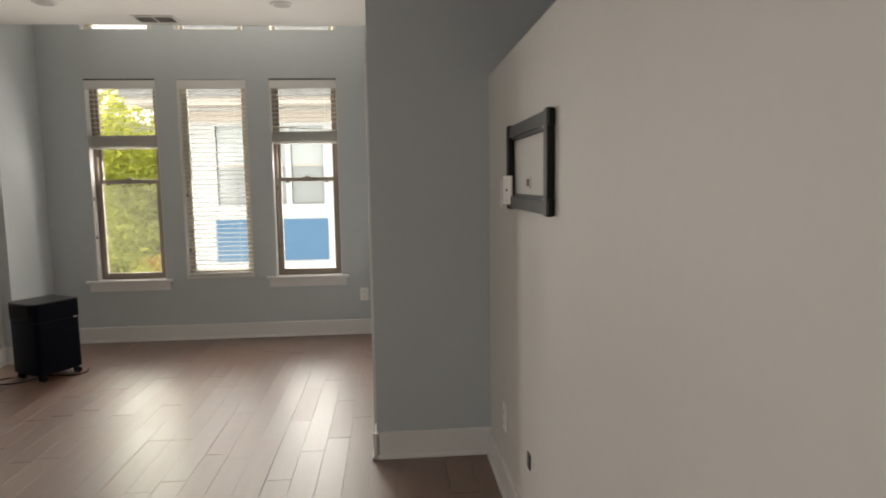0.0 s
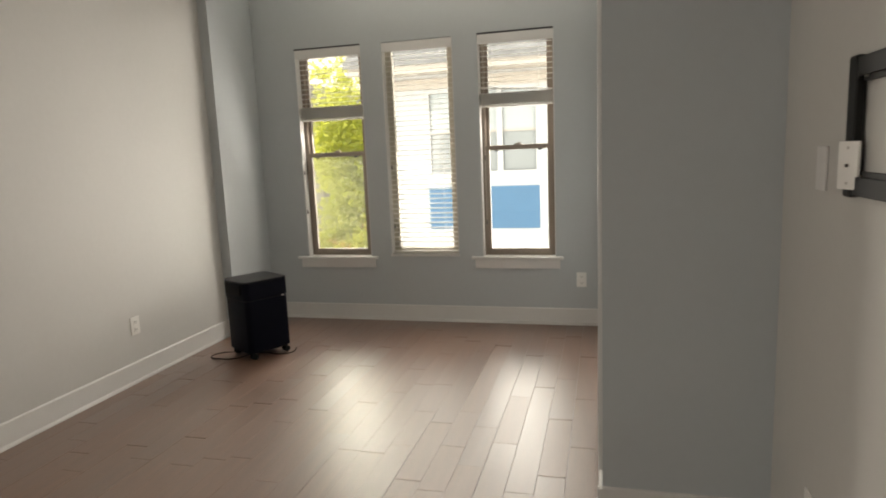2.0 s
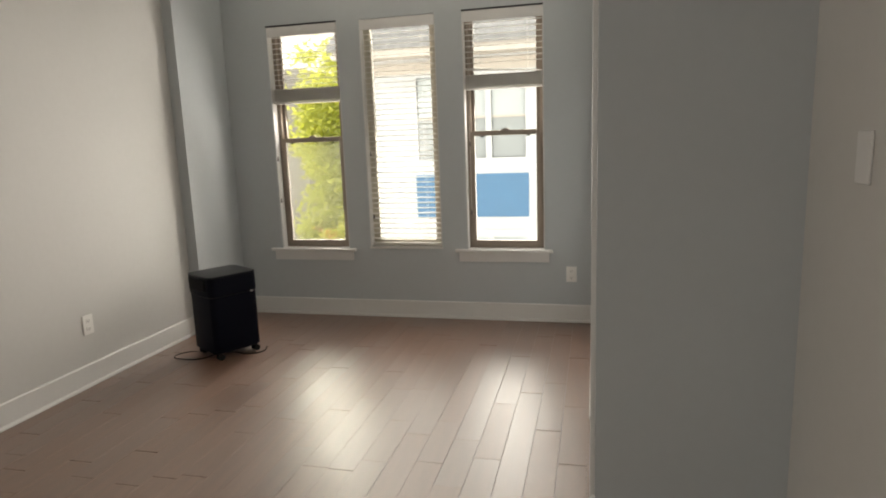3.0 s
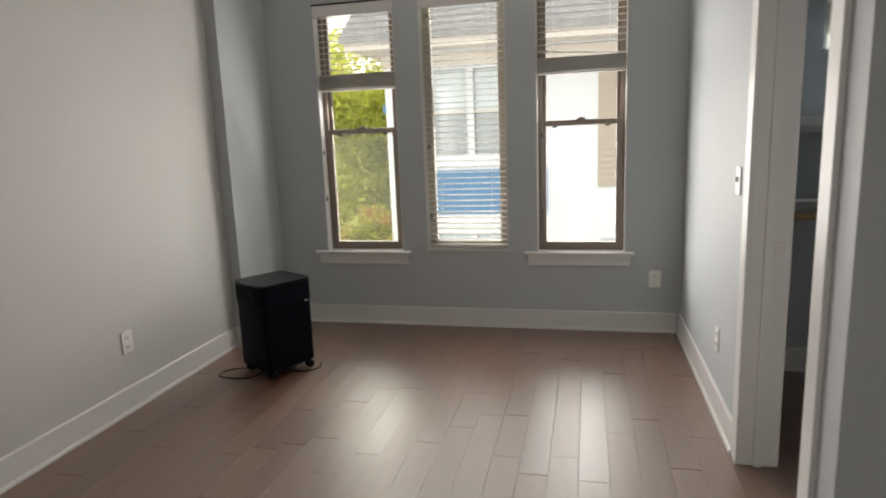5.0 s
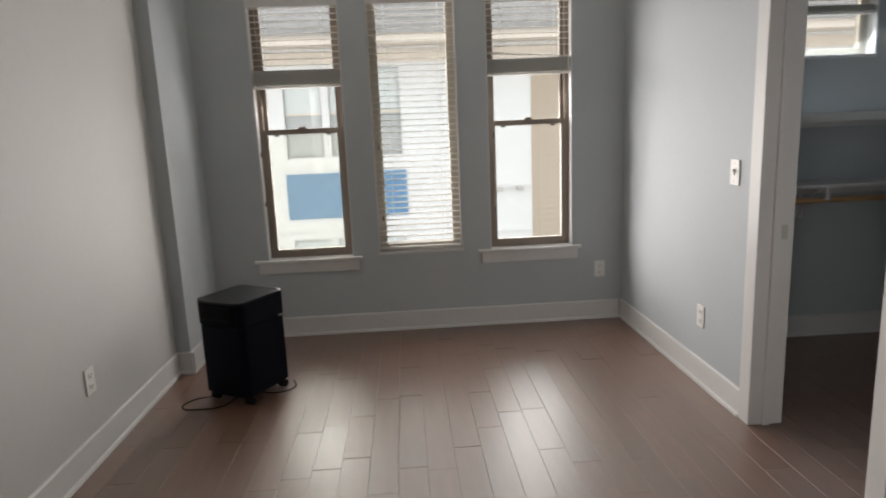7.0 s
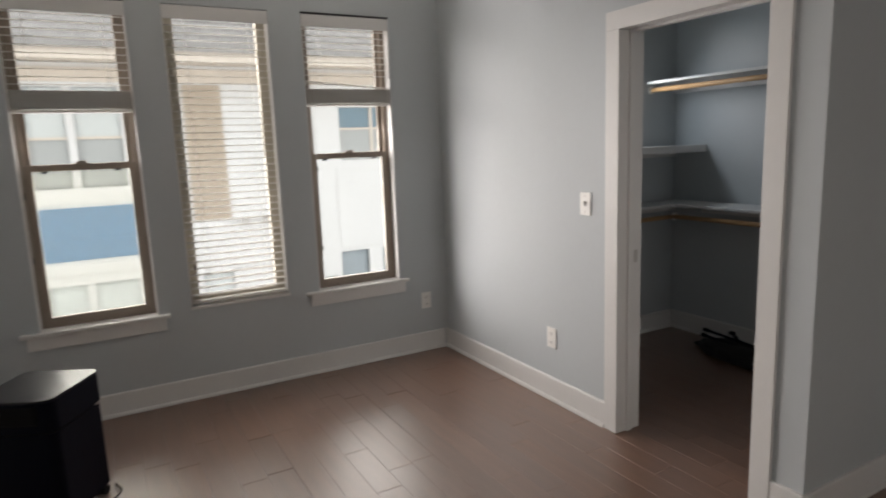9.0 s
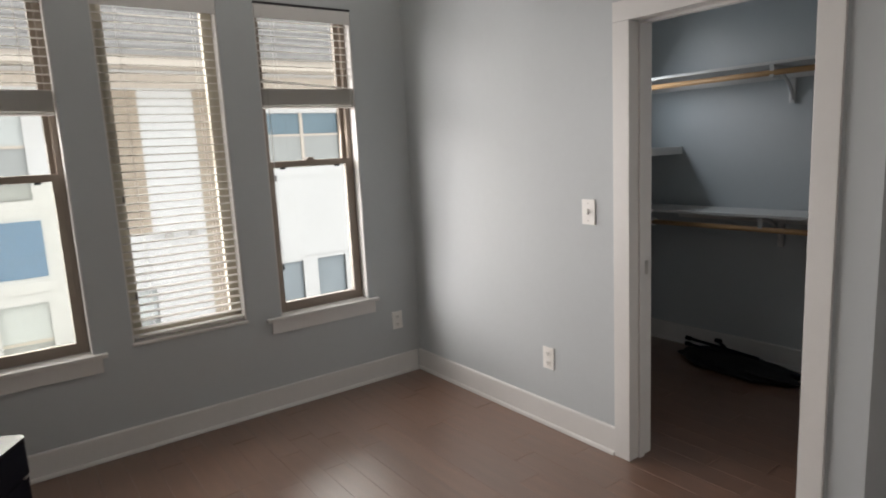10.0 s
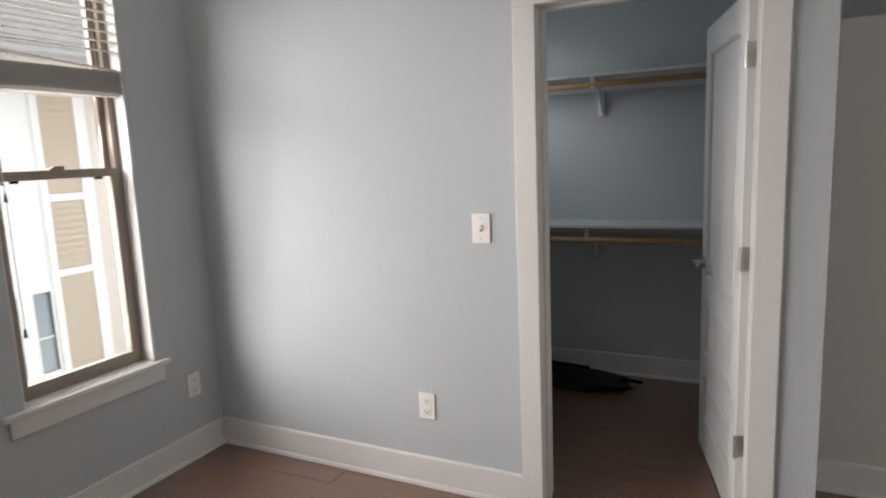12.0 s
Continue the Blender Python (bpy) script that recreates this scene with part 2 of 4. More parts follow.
def holed(axis, u0, u1, z0, z1, d0, d1, holes=()):
    """A wall with depth d0..d1 and rectangular holes (u0, u1, z0, z1) right through it. axis: 'x' runs along x, 'y' along y."""
    us = sorted({u0, u1, *[h[0] for h in holes], *[h[1] for h in holes]})
    zs = sorted({z0, z1, *[h[2] for h in holes], *[h[3] for h in holes]})

    def solid(i, j):
        if i < 0 or j < 0 or i >= len(us) - 1 or j >= len(zs) - 1:
            return False
        u, z = (us[i] + us[i + 1]) / 2, (zs[j] + zs[j + 1]) / 2
        return not any(h[0] < u < h[1] and h[2] < z < h[3] for h in holes)

    bm = bmesh.new()

    def p(u, d, z):
        return bm.verts.new((u, d, z) if axis == "x" else (d, u, z))

    def quad(*c):
        bm.faces.new([p(*k) for k in c])

    for i in range(len(us) - 1):
        for j in range(len(zs) - 1):
            if not solid(i, j):
                continue
            a, b, c, d = us[i], us[i + 1], zs[j], zs[j + 1]
            quad((a, d0, c), (b, d0, c), (b, d0, d), (a, d0, d))
            quad((a, d1, c), (a, d1, d), (b, d1, d), (b, d1, c))
            if not solid(i - 1, j):
                quad((a, d0, c), (a, d0, d), (a, d1, d), (a, d1, c))
            if not solid(i + 1, j):
                quad((b, d0, c), (b, d1, c), (b, d1, d), (b, d0, d))
            if not solid(i, j - 1):
                quad((a, d0, c), (a, d1, c), (b, d1, c), (b, d0, c))
            if not solid(i, j + 1):
                quad((a, d0, d), (b, d0, d), (b, d1, d), (a, d1, d))
    bmesh.ops.remove_doubles(bm, verts=bm.verts, dist=1e-5)
    bmesh.ops.recalc_face_normals(bm, faces=bm.faces)
    return bm


# ---- the plan ----
XL, XR, XN, XC = -3.203, -0.12, 0.478, 1.612    # west wall, east wall, hall wall, closet back wall
YW, YC, YD, YB = 6.247, 5.608, 3.478, -3.2      # window wall, closet window wall, partition face, back wall
XP, YP = -3.118, 5.61                           # pilaster side and front
ZC, YE, ZTOP = 2.74, 5.742, 3.6                 # ceiling, its edge before the light well, top of the well
W1, W2, W3 = (-2.726, -2.112), (-1.926, -1.314), (-1.108, -0.497)
Z0, Z1, ZT, ZU = 0.575, 2.39, 2.824, 3.4        # sills, heads, transom sills and heads
CW = (0.46, 1.235, 1.785, 2.4)                  # closet window
DY0, DY1, DH = 3.695, 4.45, 2.03                # closet doorway

structure("wall_north", holed("x", XL - 0.2, XR + 0.135, -0.1, ZTOP, YW, YW + 0.16,
          [(*w, Z0, Z1) for w in (W1, W2, W3)] + [(*w, ZT, ZU) for w in (W1, W2, W3)]), M_WALL,
          "blue-grey painted wall with three tall windows", "wall")
# the opening out of view is added for the side fill lamp
structure("wall_west", holed("y", YB, YW - 0.002, -0.1, ZTOP, XL - 0.2, XL, [(-0.8, 0.4, 0.75, 2.25)]), M_WEST_LIT, "grey painted side wall, its colour lightened for the light there", "wall")
structure("pilaster", bx(XL - 0.01, XP, YP, YW - 0.001, -0.01, ZTOP), M_WALL, "shallow painted wall projection in the corner", "wall")
structure("wall_east", holed("y", YD + 0.12, YW - 0.002, -0.1, ZTOP, XR, XR + 0.135, [(DY0 - 0.02, DY1 + 0.02, -0.2, DH + 0.02)]), M_WALL,
          "pale blue-grey wall with the closet doorway", "wall")
structure("wall_partition", bx(XR, XC + 0.1, YD, YD + 0.119, -0.1, ZTOP), M_WALL, "dark-looking grey painted partition wall end", "wall")
structure("wall_hall", bx(XN, XN + 0.12, YB, YD - 0.001, -0.1, 1.95), M_HALL_LIT, "grey painted part-height wall, its colour warmed and lightened for the light there", "wall")
structure("wall_stair", bx(XC, XC + 0.12, YB, YC, -0.1, ZTOP), M_WALL, "plain grey wall behind the closet", "wall")
structure("wall_closet_north", holed("x", XR + 0.135, XC + 0.12, -0.1, ZTOP, YC, YC + 0.16, [CW]), M_WALL,
          "blue-grey closet wall with a small high window", "wall")
structure("wall_south", bx(XL - 0.2, XC + 0.12, YB - 0.15, YB, -0.1, ZTOP), M_WALL, "plain painted back wall", "wall")
structure("ceiling", bx(XL - 0.2, XR + 0.001, YB - 0.15, YE, ZC, ZC + 0.12), M_CEIL, "flat off-white painted ceiling", "ceiling")
structure("ceiling_side", bx(XR + 0.0015, XC + 0.12, YB - 0.15, YC + 0.16, ZC, ZC + 0.12), M_CEIL, "flat off-white painted ceiling over the closet", "ceiling")
structure("bulkhead", bx(XL - 0.2, XR + 0.001, YE - 0.12, YE, ZC + 0.1205, ZTOP), M_CEIL, "painted face of the light well by the windows", "wall")
structure("ceiling_upper", bx(XL - 0.2, XC + 0.12, YB - 0.15, YW + 0.16, ZTOP, ZTOP + 0.1), M_CEIL, "white upper ceiling over the window strip", "ceiling")


# ---- baseboards ----
def baseboard(name, x0, y0, x1, y1, nx, ny, h=0.14):
    """A tall flat board with a shoe moulding, along the line, standing proud towards (nx, ny)."""
    bm = bmesh.new()
    prof = [(0, 0), (0.026, 0), (0.026, 0.008), (0.022, 0.017), (0.014, 0.02), (0.014, h - 0.006), (0.010, h), (0, h)]
    ends = []
    for x, y in ((x0, y0), (x1, y1)):
        ends.append([bm.verts.new((x + nx * d, y + ny * d, z + 0.001)) for d, z in prof])
    k = len(prof)
    for i in range(k):
        bm.faces.new((ends[0][i], ends[0][(i + 1) % k], ends[1][(i + 1) % k], ends[1][i]))
    bm.faces.new(ends[0]), bm.faces.new(reversed(ends[1]))
    bmesh.ops.recalc_face_normals(bm, faces=bm.faces)
    return structure(name, bm, M_TRIM, "tall white painted baseboard with shoe moulding", "baseboard")


baseboard("baseboard_west", XL, YB, XL, YP, 1, 0)
baseboard("baseboard_pilaster", XL, YP, XP + 0.025, YP, 0, -1)
baseboard("baseboard_pilaster_side", XP, YP - 0.025, XP, YW, 1, 0)
baseboard("baseboard_north", XP + 0.025, YW, XR - 0.027, YW, 0, -1)
baseboard("baseboard_east", XR, DY1 + 0.0885, XR, YW, -1, 0)
baseboard("baseboard_strip", XR, YD - 0.026, XR, DY0 - 0.0885, -1, 0)
baseboard("baseboard_partition", XR - 0.02, YD, XN, YD, 0, -1)
baseboard("baseboard_hall", XN, YB, XN, YD - 0.027, -1, 0)
baseboard("baseboard_closet_north", XR + 0.135, YC, XC, YC, 0, -1)
baseboard("baseboard_closet_east", XC, YD + 0.12, XC, YC - 0.027, -1, 0)


# ---- closet doorway: casing, jambs, open panel door ----
def casing():
    w, d = 0.088, 0.018
    root = tagged(new("door_frame"), "white painted flat door casing with jambs", "door frame", kind="structure")
    for y0, y1 in ((DY0 - w, DY0), (DY1, DY1 + w)):
        part("casing", bx(XR - d, XR, y0, y1, 0.001, DH + 0.001, bevel=0.003), M_TRIM, root)
    part("head_casing", bx(XR - d, XR, DY0 - w, DY1 + w, DH + 0.002, DH + w, bevel=0.003), M_TRIM, root)
    for y0, y1 in ((DY0 - 0.02, DY0 - 0.002), (DY1 + 0.002, DY1 + 0.02)):
        part("jamb", bx(XR - 0.004, XR + 0.14, y0, y1, 0.001, DH - 0.001), M_TRIM, root)
    part("head_jamb", bx(XR - 0.004, XR + 0.14, DY0, DY1, DH + 0.002, DH + 0.02), M_TRIM, root)
    part("stop", bx(XR + 0.05, XR + 0.085, DY1 - 0.01, DY1 + 0.001, 0.001, DH - 0.012), M_TRIM, root)
    part("head_stop", bx(XR + 0.05, XR + 0.085, DY0, DY1, DH - 0.011, DH + 0.001), M_TRIM, root)
    part("stop", bx(XR + 0.05, XR + 0.085, DY0 - 0.001, DY0 + 0.01, 0.001, DH - 0.012), M_TRIM, root)
    part("inner_casing", bx(XR + 0.135, XR + 0.15, DY1 + 0.003, DY1 + w, 0.001, DH), M_TRIM, root)
    part("inner_casing", bx(XR + 0.135, XR + 0.15, DY1 + w, DY0 - w + 0.03, DH + 0.002, DH + w), M_TRIM, root)
    part("strike_plate", bx(XR + 0.092, XR + 0.122, DY1 - 0.001, DY1 + 0.003, 0.9, 0.965, bevel=0.0008), M_CHROME, root, "satin nickel strike plate")


casing()


def panel_door():
    w, h, t = 0.755, 2.0, 0.035
    root = thing("closet_door", "white three-panel interior door standing open into the closet", "door", (XR + 0.139, DY0 + 0.004, 0.012), 13.2)
    # leaf: stiles, rails and recessed panels
    bm = bmesh.new()
    st = 0.105
    box(bm, 0, st, 0, t, 0, h, bevel=0.002)
    box(bm, w - st, w, 0, t, 0, h, bevel=0.002)
    panels = ((0.17, 0.39), (0.5, 0.77), (0.87, 1.88))
    rails = [0.0] + [v for p in panels for v in p] + [h]
    for z0, z1 in zip(rails[::2], rails[1::2]):
        box(bm, st, w - st, 0.0005, t - 0.0005, z0, z1)
    part("leaf", bm, M_TRIM, root)
    for z, top in panels:
        ph = top - z
        p = bmesh.new()
        box(p, st, w - st, 0.013, t - 0.013, z, z + ph)
        box(p, st + 0.035, w - st - 0.035, 0.005, t - 0.005, z + 0.035, z + ph - 0.035, bevel=0.007, seg=3)
        for k in (0, 1):
            y0 = 0.004 if k == 0 else t - 0.0125
            box(p, st, w - st, y0, y0 + 0.0085, z, z + 0.009, bevel=0.003)
            box(p, st, w - st, y0, y0 + 0.0085, z + ph - 0.009, z + ph, bevel=0.003)
        part("panel", p, M_TRIM, root)
    for s, y in ((1, t), (-1, 0)):
        hb = bmesh.new()
        cyl(hb, (w - 0.06, y, 0.93), (w - 0.06, y + s * 0.008, 0.93), 0.03, seg=20)
        cyl(hb, (w - 0.06, y, 0.93), (w - 0.06, y + s * 0.05, 0.93), 0.01, seg=12)
        box(hb, w - 0.165, w - 0.05, min(y + s * 0.042, y + s * 0.056), max(y + s * 0.042, y + s * 0.056), 0.921, 0.939, bevel=0.005)
        part("lever_handle", hb, M_CHROME, root, "satin nickel lever handle", smooth=False)
    for z in (0.341, 1.064, 1.783):
        hg = bmesh.new()
        cyl(hg, (-0.006, t + 0.004, z - 0.045), (-0.006, t + 0.004, z + 0.045), 0.006, seg=10)
        box(hg, -0.003, 0.0, 0.004, t, z - 0.044, z + 0.044)
        part("hinge", hg, M_CHROME, root, "satin nickel butt hinge")
    return root


panel_door()
for z in (0.353, 1.076, 1.795):
    leafplate = bx(XR + 0.094, XR + 0.134, DY0 - 0.003, DY0 + 0.0015, z - 0.044, z + 0.044, bevel=0.001)
    part("hinge_plate", leafplate, M_CHROME, bpy.data.objects["door_frame"], "satin nickel hinge plate on the jamb")


# ---- windows ----
def sash(name, root, x0, x1, y0, y1, z0, z1, stile=0.035, low=0.04, high=0.035, material=None):
    bm = bmesh.new()
    box(bm, x0, x0 + stile, y0, y1, z0, z1, bevel=0.002)
    box(bm, x1 - stile, x1, y0, y1, z0, z1, bevel=0.002)
    box(bm, x0 + stile, x1 - stile, y0, y1, z0, z0 + low, bevel=0.002)
    box(bm, x0 + stile, x1 - stile, y0, y1, z1 - high, z1, bevel=0.002)
    s = part(name, bm, material or M_TAUPE, root)
    g = part("pane", bx(x0 + stile, x1 - stile, (y0 + y1) / 2 - 0.002, (y0 + y1) / 2 + 0.002, z0 + low, z1 - high), M_GLASS, s, "glass pane, tinted grey to dim the view outside")
    g.visible_shadow = False
    return s


def window(name, x0, x1, z0, z1, yw, hung=True, rail=1.478, stool=True, screen=False, slim=False):
    root = tagged(new(name), "taupe double-hung window in a white reveal" if hung else "tall fixed window in a white reveal", "window", kind="structure")
    ya, yb = yw + 0.075, yw + 0.145
    bm = bmesh.new()
    f = 0.012 if slim else 0.03
    box(bm, x0 + 0.008, x0 + 0.008 + f, ya, yb, z0, z1)
    box(bm, x1 - 0.008 - f, x1 - 0.008, ya, yb, z0, z1)
    box(bm, x0 + 0.008 + f, x1 - 0.008 - f, ya, yb, z0, z0 + f)
    box(bm, x0 + 0.008 + f, x1 - 0.008 - f, ya, yb, z1 - f, z1)
    part("window_frame", bm, M_TAUPE if hung else M_CREAMFRAME, root)
    part("reveal", bx(x0 + 0.0005, x0 + 0.008, yw + 0.004, yb, z0 + 0.001, z1 - 0.001), M_TRIM, root)
    part("reveal", bx(x1 - 0.008, x1 - 0.0005, yw + 0.004, yb, z0 + 0.001, z1 - 0.001), M_TRIM, root)
    xa, xb = x0 + 0.03, x1 - 0.03
    if hung:
        sash("lower_sash", root, xa, xb, ya - 0.004, ya + 0.03, z0 + 0.02, rail + 0.02)
        sash("upper_sash", root, xa, xb, ya + 0.034, ya + 0.066, rail - 0.018, z1 - 0.02)
        lk = bmesh.new()
        xm = (x0 + x1) / 2
        box(lk, xm - 0.03, xm + 0.03, ya - 0.002, ya + 0.028, rail + 0.021, rail + 0.03, bevel=0.003)
        box(lk, xm - 0.02, xm + 0.028, ya - 0.006, ya + 0.014, rail + 0.03, rail + 0.038, bevel=0.003)
        part("sash_lock", lk, M_TAUPE, root, "small taupe sash lock")
        for x in (xa + 0.08, xb - 0.11):
            part("tilt_latch", bx(x, x + 0.03, ya - 0.006, ya + 0.01, rail - 0.027, rail - 0.016, bevel=0.002), M_BLACK, root, "small dark tilt latch")
        if screen:
            sc = part("insect_screen", bx(xa, xb, yb + 0.002, yb + 0.003, z0 + 0.02, rail), M_SCREEN, root, "fine grey insect screen")
            sc.visible_shadow = False
    else:
        sash("fixed_sash", root, xa, xb, ya, ya + 0.04, z0 + (0.012 if slim else 0.025), z1 - 0.02, low=0.012 if slim else 0.04, material=M_CREAMFRAME)
    if stool:
        part("window_sill", bx(x0 - 0.095, x1 + 0.06, yw - 0.035, yw - 0.001, z0 - 0.022, z0 + 0.002, bevel=0.006), M_TRIM, root, "white stool with horns")
        part("window_sill", bx(x0 + 0.001, x1 - 0.001, yw - 0.001, ya, z0 - 0.0005, z0 + 0.002), M_TRIM, root)
        part("apron", bx(x0 - 0.066, x1 + 0.034, yw - 0.018, yw - 0.0005, z0 - 0.098, z0 - 0.0225, bevel=0.003), M_TRIM, root, "flat white apron board")
    elif stool is not None:
        part("window_sill", bx(x0 - 0.004, x1 + 0.004, yw - 0.012, ya, z0 + 0.001, z0 + 0.02, bevel=0.004), M_TRIM, root, "thin white sill")
    return root


window("window_1", *W1, Z0, Z1, YW, screen=True)
window("window_2", *W2, Z0, Z1, YW, hung=False, stool=False)
window("window_3", *W3, Z0, Z1, YW)
window("window_4", CW[0], CW[1], CW[2], CW[3], YC, hung=False, stool=False)
for i, w in enumerate((W1, W2, W3)):
    window("window_%d" % (i + 5), *w, ZT, ZU, YW, hung=False, stool=None, slim=True)


# ---- blinds ----
def slat_mesh(width):
    """A slightly crowned faux-wood slat."""
    bm = bmesh.new()
    n, d, th = 6, 0.044, 0.0022
    rows = []
    for i in range(n + 1):
        u = i / n * 2 - 1
        y, z = u * d / 2, 0.0022 * (1 - u * u)
        rows.append([bm.verts.new((x, y, z + k)) for x in (-width / 2, width / 2) for k in (0, th)])
    for a, b in zip(rows, rows[1:]):
        bm.faces.new((a[0], b[0], b[2], a[2]))
        bm.faces.new((a[1], a[3], b[3], b[1]))
        bm.faces.new((a[0], a[1], b[1], b[0]))
        bm.faces.new((a[2], b[2], b[3], a[3]))
    for r in (rows[0], rows[-1]):
        bm.faces.new((r[0], r[2], r[3], r[1]))
    bmesh.ops.recalc_face_normals(bm, faces=bm.faces)
    return put_mesh("slat", bm, M_SLAT)


def blind(x0, x1, zbot, ztop, yw, stack=0, pitch=0.0415, tilt=4, label="", skew=0, black=False, cords=()):
    """A horizontal blind hung inside the reveal. stack: slats gathered on the bottom rail."""
    xm, w, y = (x0 + x1) / 2, x1 - x0 - 0.03, yw + 0.034
    root = thing("window_blind", label, "blind", (xm, y, ztop), group="blinds on the windows")
    part("headrail", bx(-w / 2 - 0.006, w / 2 + 0.006, -0.028, 0.03, -0.05, -0.006, bevel=0.003), M_SLAT, root)
    part("valance", bx(-w / 2 - 0.012, w / 2 + 0.012, -0.037, -0.029, -0.084, -0.006, bevel=0.003), M_TRIM, root, "white valance strip")
    if black:
        part("top_strip", bx(-w / 2 - 0.013, w / 2 + 0.013, -0.04, -0.005, -0.005, 0.006), M_BLACKRAIL, root, "thin black strip")
    me = slat_mesh(w)
    rnd = random.Random(7 + int(-x0 * 10))

    def slat(z, rx=tilt, ry=0.0):
        s = new("slat", me)
        s.parent = root
        s.matrix_basis = pose(rnd.uniform(-0.0015, 0.0015), 0, z, rx + rnd.uniform(-1, 1), ry + rnd.uniform(-0.12, 0.12), 0)

    base = zbot - ztop
    part("bottom_rail", bx(-w / 2, w / 2, -0.025, 0.025, base, base + 0.016, bevel=0.004), M_SLAT, root)
    z = base + 0.02
    for _ in range(stack):
        slat(z, 0)
        z += 0.0046
    if skew:
        slat(z + 0.026, 14, skew)
        slat(z + 0.02, 2, skew * 0.75)
        z += 0.055
    z += pitch * 0.7
    while z < -0.07:
        slat(z)
        z += pitch
    for x in (-w * 0.32, w * 0.32):
        for yy in (-0.0255, 0.0255):
            part("ladder_cord", bx(x - 0.0007, x + 0.0007, yy - 0.0006, yy + 0.0006, base + 0.01, -0.05), M_SLAT, root)
    for x, zt, zb in cords:
        cb = bmesh.new()
        cyl(cb, (x, -0.036, -0.05), (x, -0.036, zb - ztop), 0.0016, seg=6)
        part("pull_cord", cb, M_CORD, root)
        for zk in (zt, zb):
            tb = bmesh.new()
            cyl(tb, (x, -0.036, zk - ztop - 0.035), (x, -0.036, zk - ztop), 0.008, 0.004, seg=10)
            part("tassel", tb, M_TASSEL, root, "small dark cord tassel")
    return root


blind(*W1, 1.778, Z1, YW, stack=22, label="white slatted blind, half raised with slats stacked on its rail", black=True, cords=((-0.285, 1.35, 1.0),))
blind(*W2, 0.608, Z1, YW, label="white slatted blind, fully lowered with its slats open", cords=((-0.262, 1.37, 0.86),))
blind(*W3, 1.81, Z1, YW, stack=20, skew=4.2, label="white slatted blind, half raised with one slat hanging askew", black=True, cords=((-0.262, 1.42, 0.89),))
blind(CW[0], CW[1], 2.045, CW[3], YC, stack=8, label="white slatted blind raised on the small closet window")


# ---- wall plates ----
def plate(name, at, rz, kind, label):
    """Face towards local -y."""
    root = thing(name, label, "outlet" if kind != "switch" else "switch", at, rz, group="wall plates")
    part("cover", bx(-0.04, 0.04, -0.007, -0.0005, -0.061, 0.061, bevel=0.003), M_TRIM if kind == "blank" else M_PLATE, root)
    if kind == "outlet":
        for z in (-0.026, 0.026):
            r = part("receptacle", bx(-0.017, 0.017, -0.0095, -0.0065, z - 0.015, z + 0.015, bevel=0.002), M_PLATE, root)
            for x in (-0.007, 0.007):
                part("slot", bx(x - 0.0014, x + 0.0014, -0.0105, -0.009, z - 0.004, z + 0.007), M_RECESS, r)
            part("slot", bx(-0.0025, 0.0025, -0.0105, -0.009, z - 0.011, z - 0.006), M_RECESS, r)
    elif kind == "switch":
        part("toggle", bx(-0.005, 0.005, -0.018, -0.0065, -0.004, 0.016, bevel=0.002), M_PLATE, root)
        part("toggle_slot", bx(-0.006, 0.006, -0.0078, -0.0065, -0.012, 0.012), M_RECESS, root)
        for z in (-0.042, 0.042):
            part("screw", bx(-0.003, 0.003, -0.0078, -0.0065, z - 0.003, z + 0.003), M_CHROME, root)
    return root


plate("wall_outlet", (XL, 4.566, 0.386), 90, "outlet", "white duplex outlet on the grey side wall")
plate("wall_outlet", (-0.295, YW, 0.384), 0, "outlet", "white duplex outlet under the windows")
plate("wall_outlet", (XR, 4.985, 0.384), -90, "outlet", "white duplex outlet beside the closet doorway")
plate("light_switch", (XR, 4.695, 1.191), -90, "switch", "white toggle switch beside the closet doorway")
plate("wall_outlet", (XN, 3.045, 0.36), -90, "outlet", "white duplex outlet low on the hall wall")
plate("blank_plate", (XN, 3.085, 1.375), -90, "blank", "pale blank wall plate beside the black mount")
low = thing("wall_socket", "small dark socket opening low on the hall wall", "outlet", (XN, 2.553, 0.38), -90)
part("opening", bx(-0.02, 0.02, -0.006, -0.0005, -0.03, 0.03, bevel=0.002), M_SLOT, low)


# ---- black screen mount on the hall wall ----
def wall_mount():
    root = thing("wall_mount", "black metal screen wall mount, rectangular frame, empty", "wall mount", (XN, 2.523, 1.481), -90)
    # local x runs along the wall, -y out of it
    hw, hh = 0.306, 0.159
    for s in (-1, 1):
        bm = bmesh.new()
        box(bm, s * hw - 0.024, s * hw + 0.024, -0.028, -0.004, -hh - 0.006, hh + 0.006, bevel=0.008, seg=3)
        box(bm, s * hw - 0.03, s * hw + 0.03, -0.024, -0.003, hh - 0.05, hh + 0.004, bevel=0.006)
        box(bm, s * hw - 0.03, s * hw + 0.03, -0.024, -0.003, -hh - 0.004, -hh + 0.05, bevel=0.006)
        part("side_bar", bm, M_MOUNT, root)
        bm = bmesh.new()
        z = s * (hh - 0.022)
        box(bm, -hw, hw, -0.024, -0.017, z - 0.022, z + 0.022, bevel=0.002)
        box(bm, -hw, hw, -0.017, -0.001, z + s * 0.010, z + s * 0.016)
        box(bm, -hw + 0.03, hw - 0.03, -0.014, -0.001, z - s * 0.034, z - s * 0.006, bevel=0.002)
        part("rail", bm, M_MOUNT, root)
        for x in (-0.25, 0.25):
            b = bmesh.new()
            cyl(b, (x, -0.020, z - s * 0.02), (x, -0.012, z - s * 0.02), 0.007, seg=8)
            part("bolt", b, M_CHROME, root)
    return root


wall_mount()
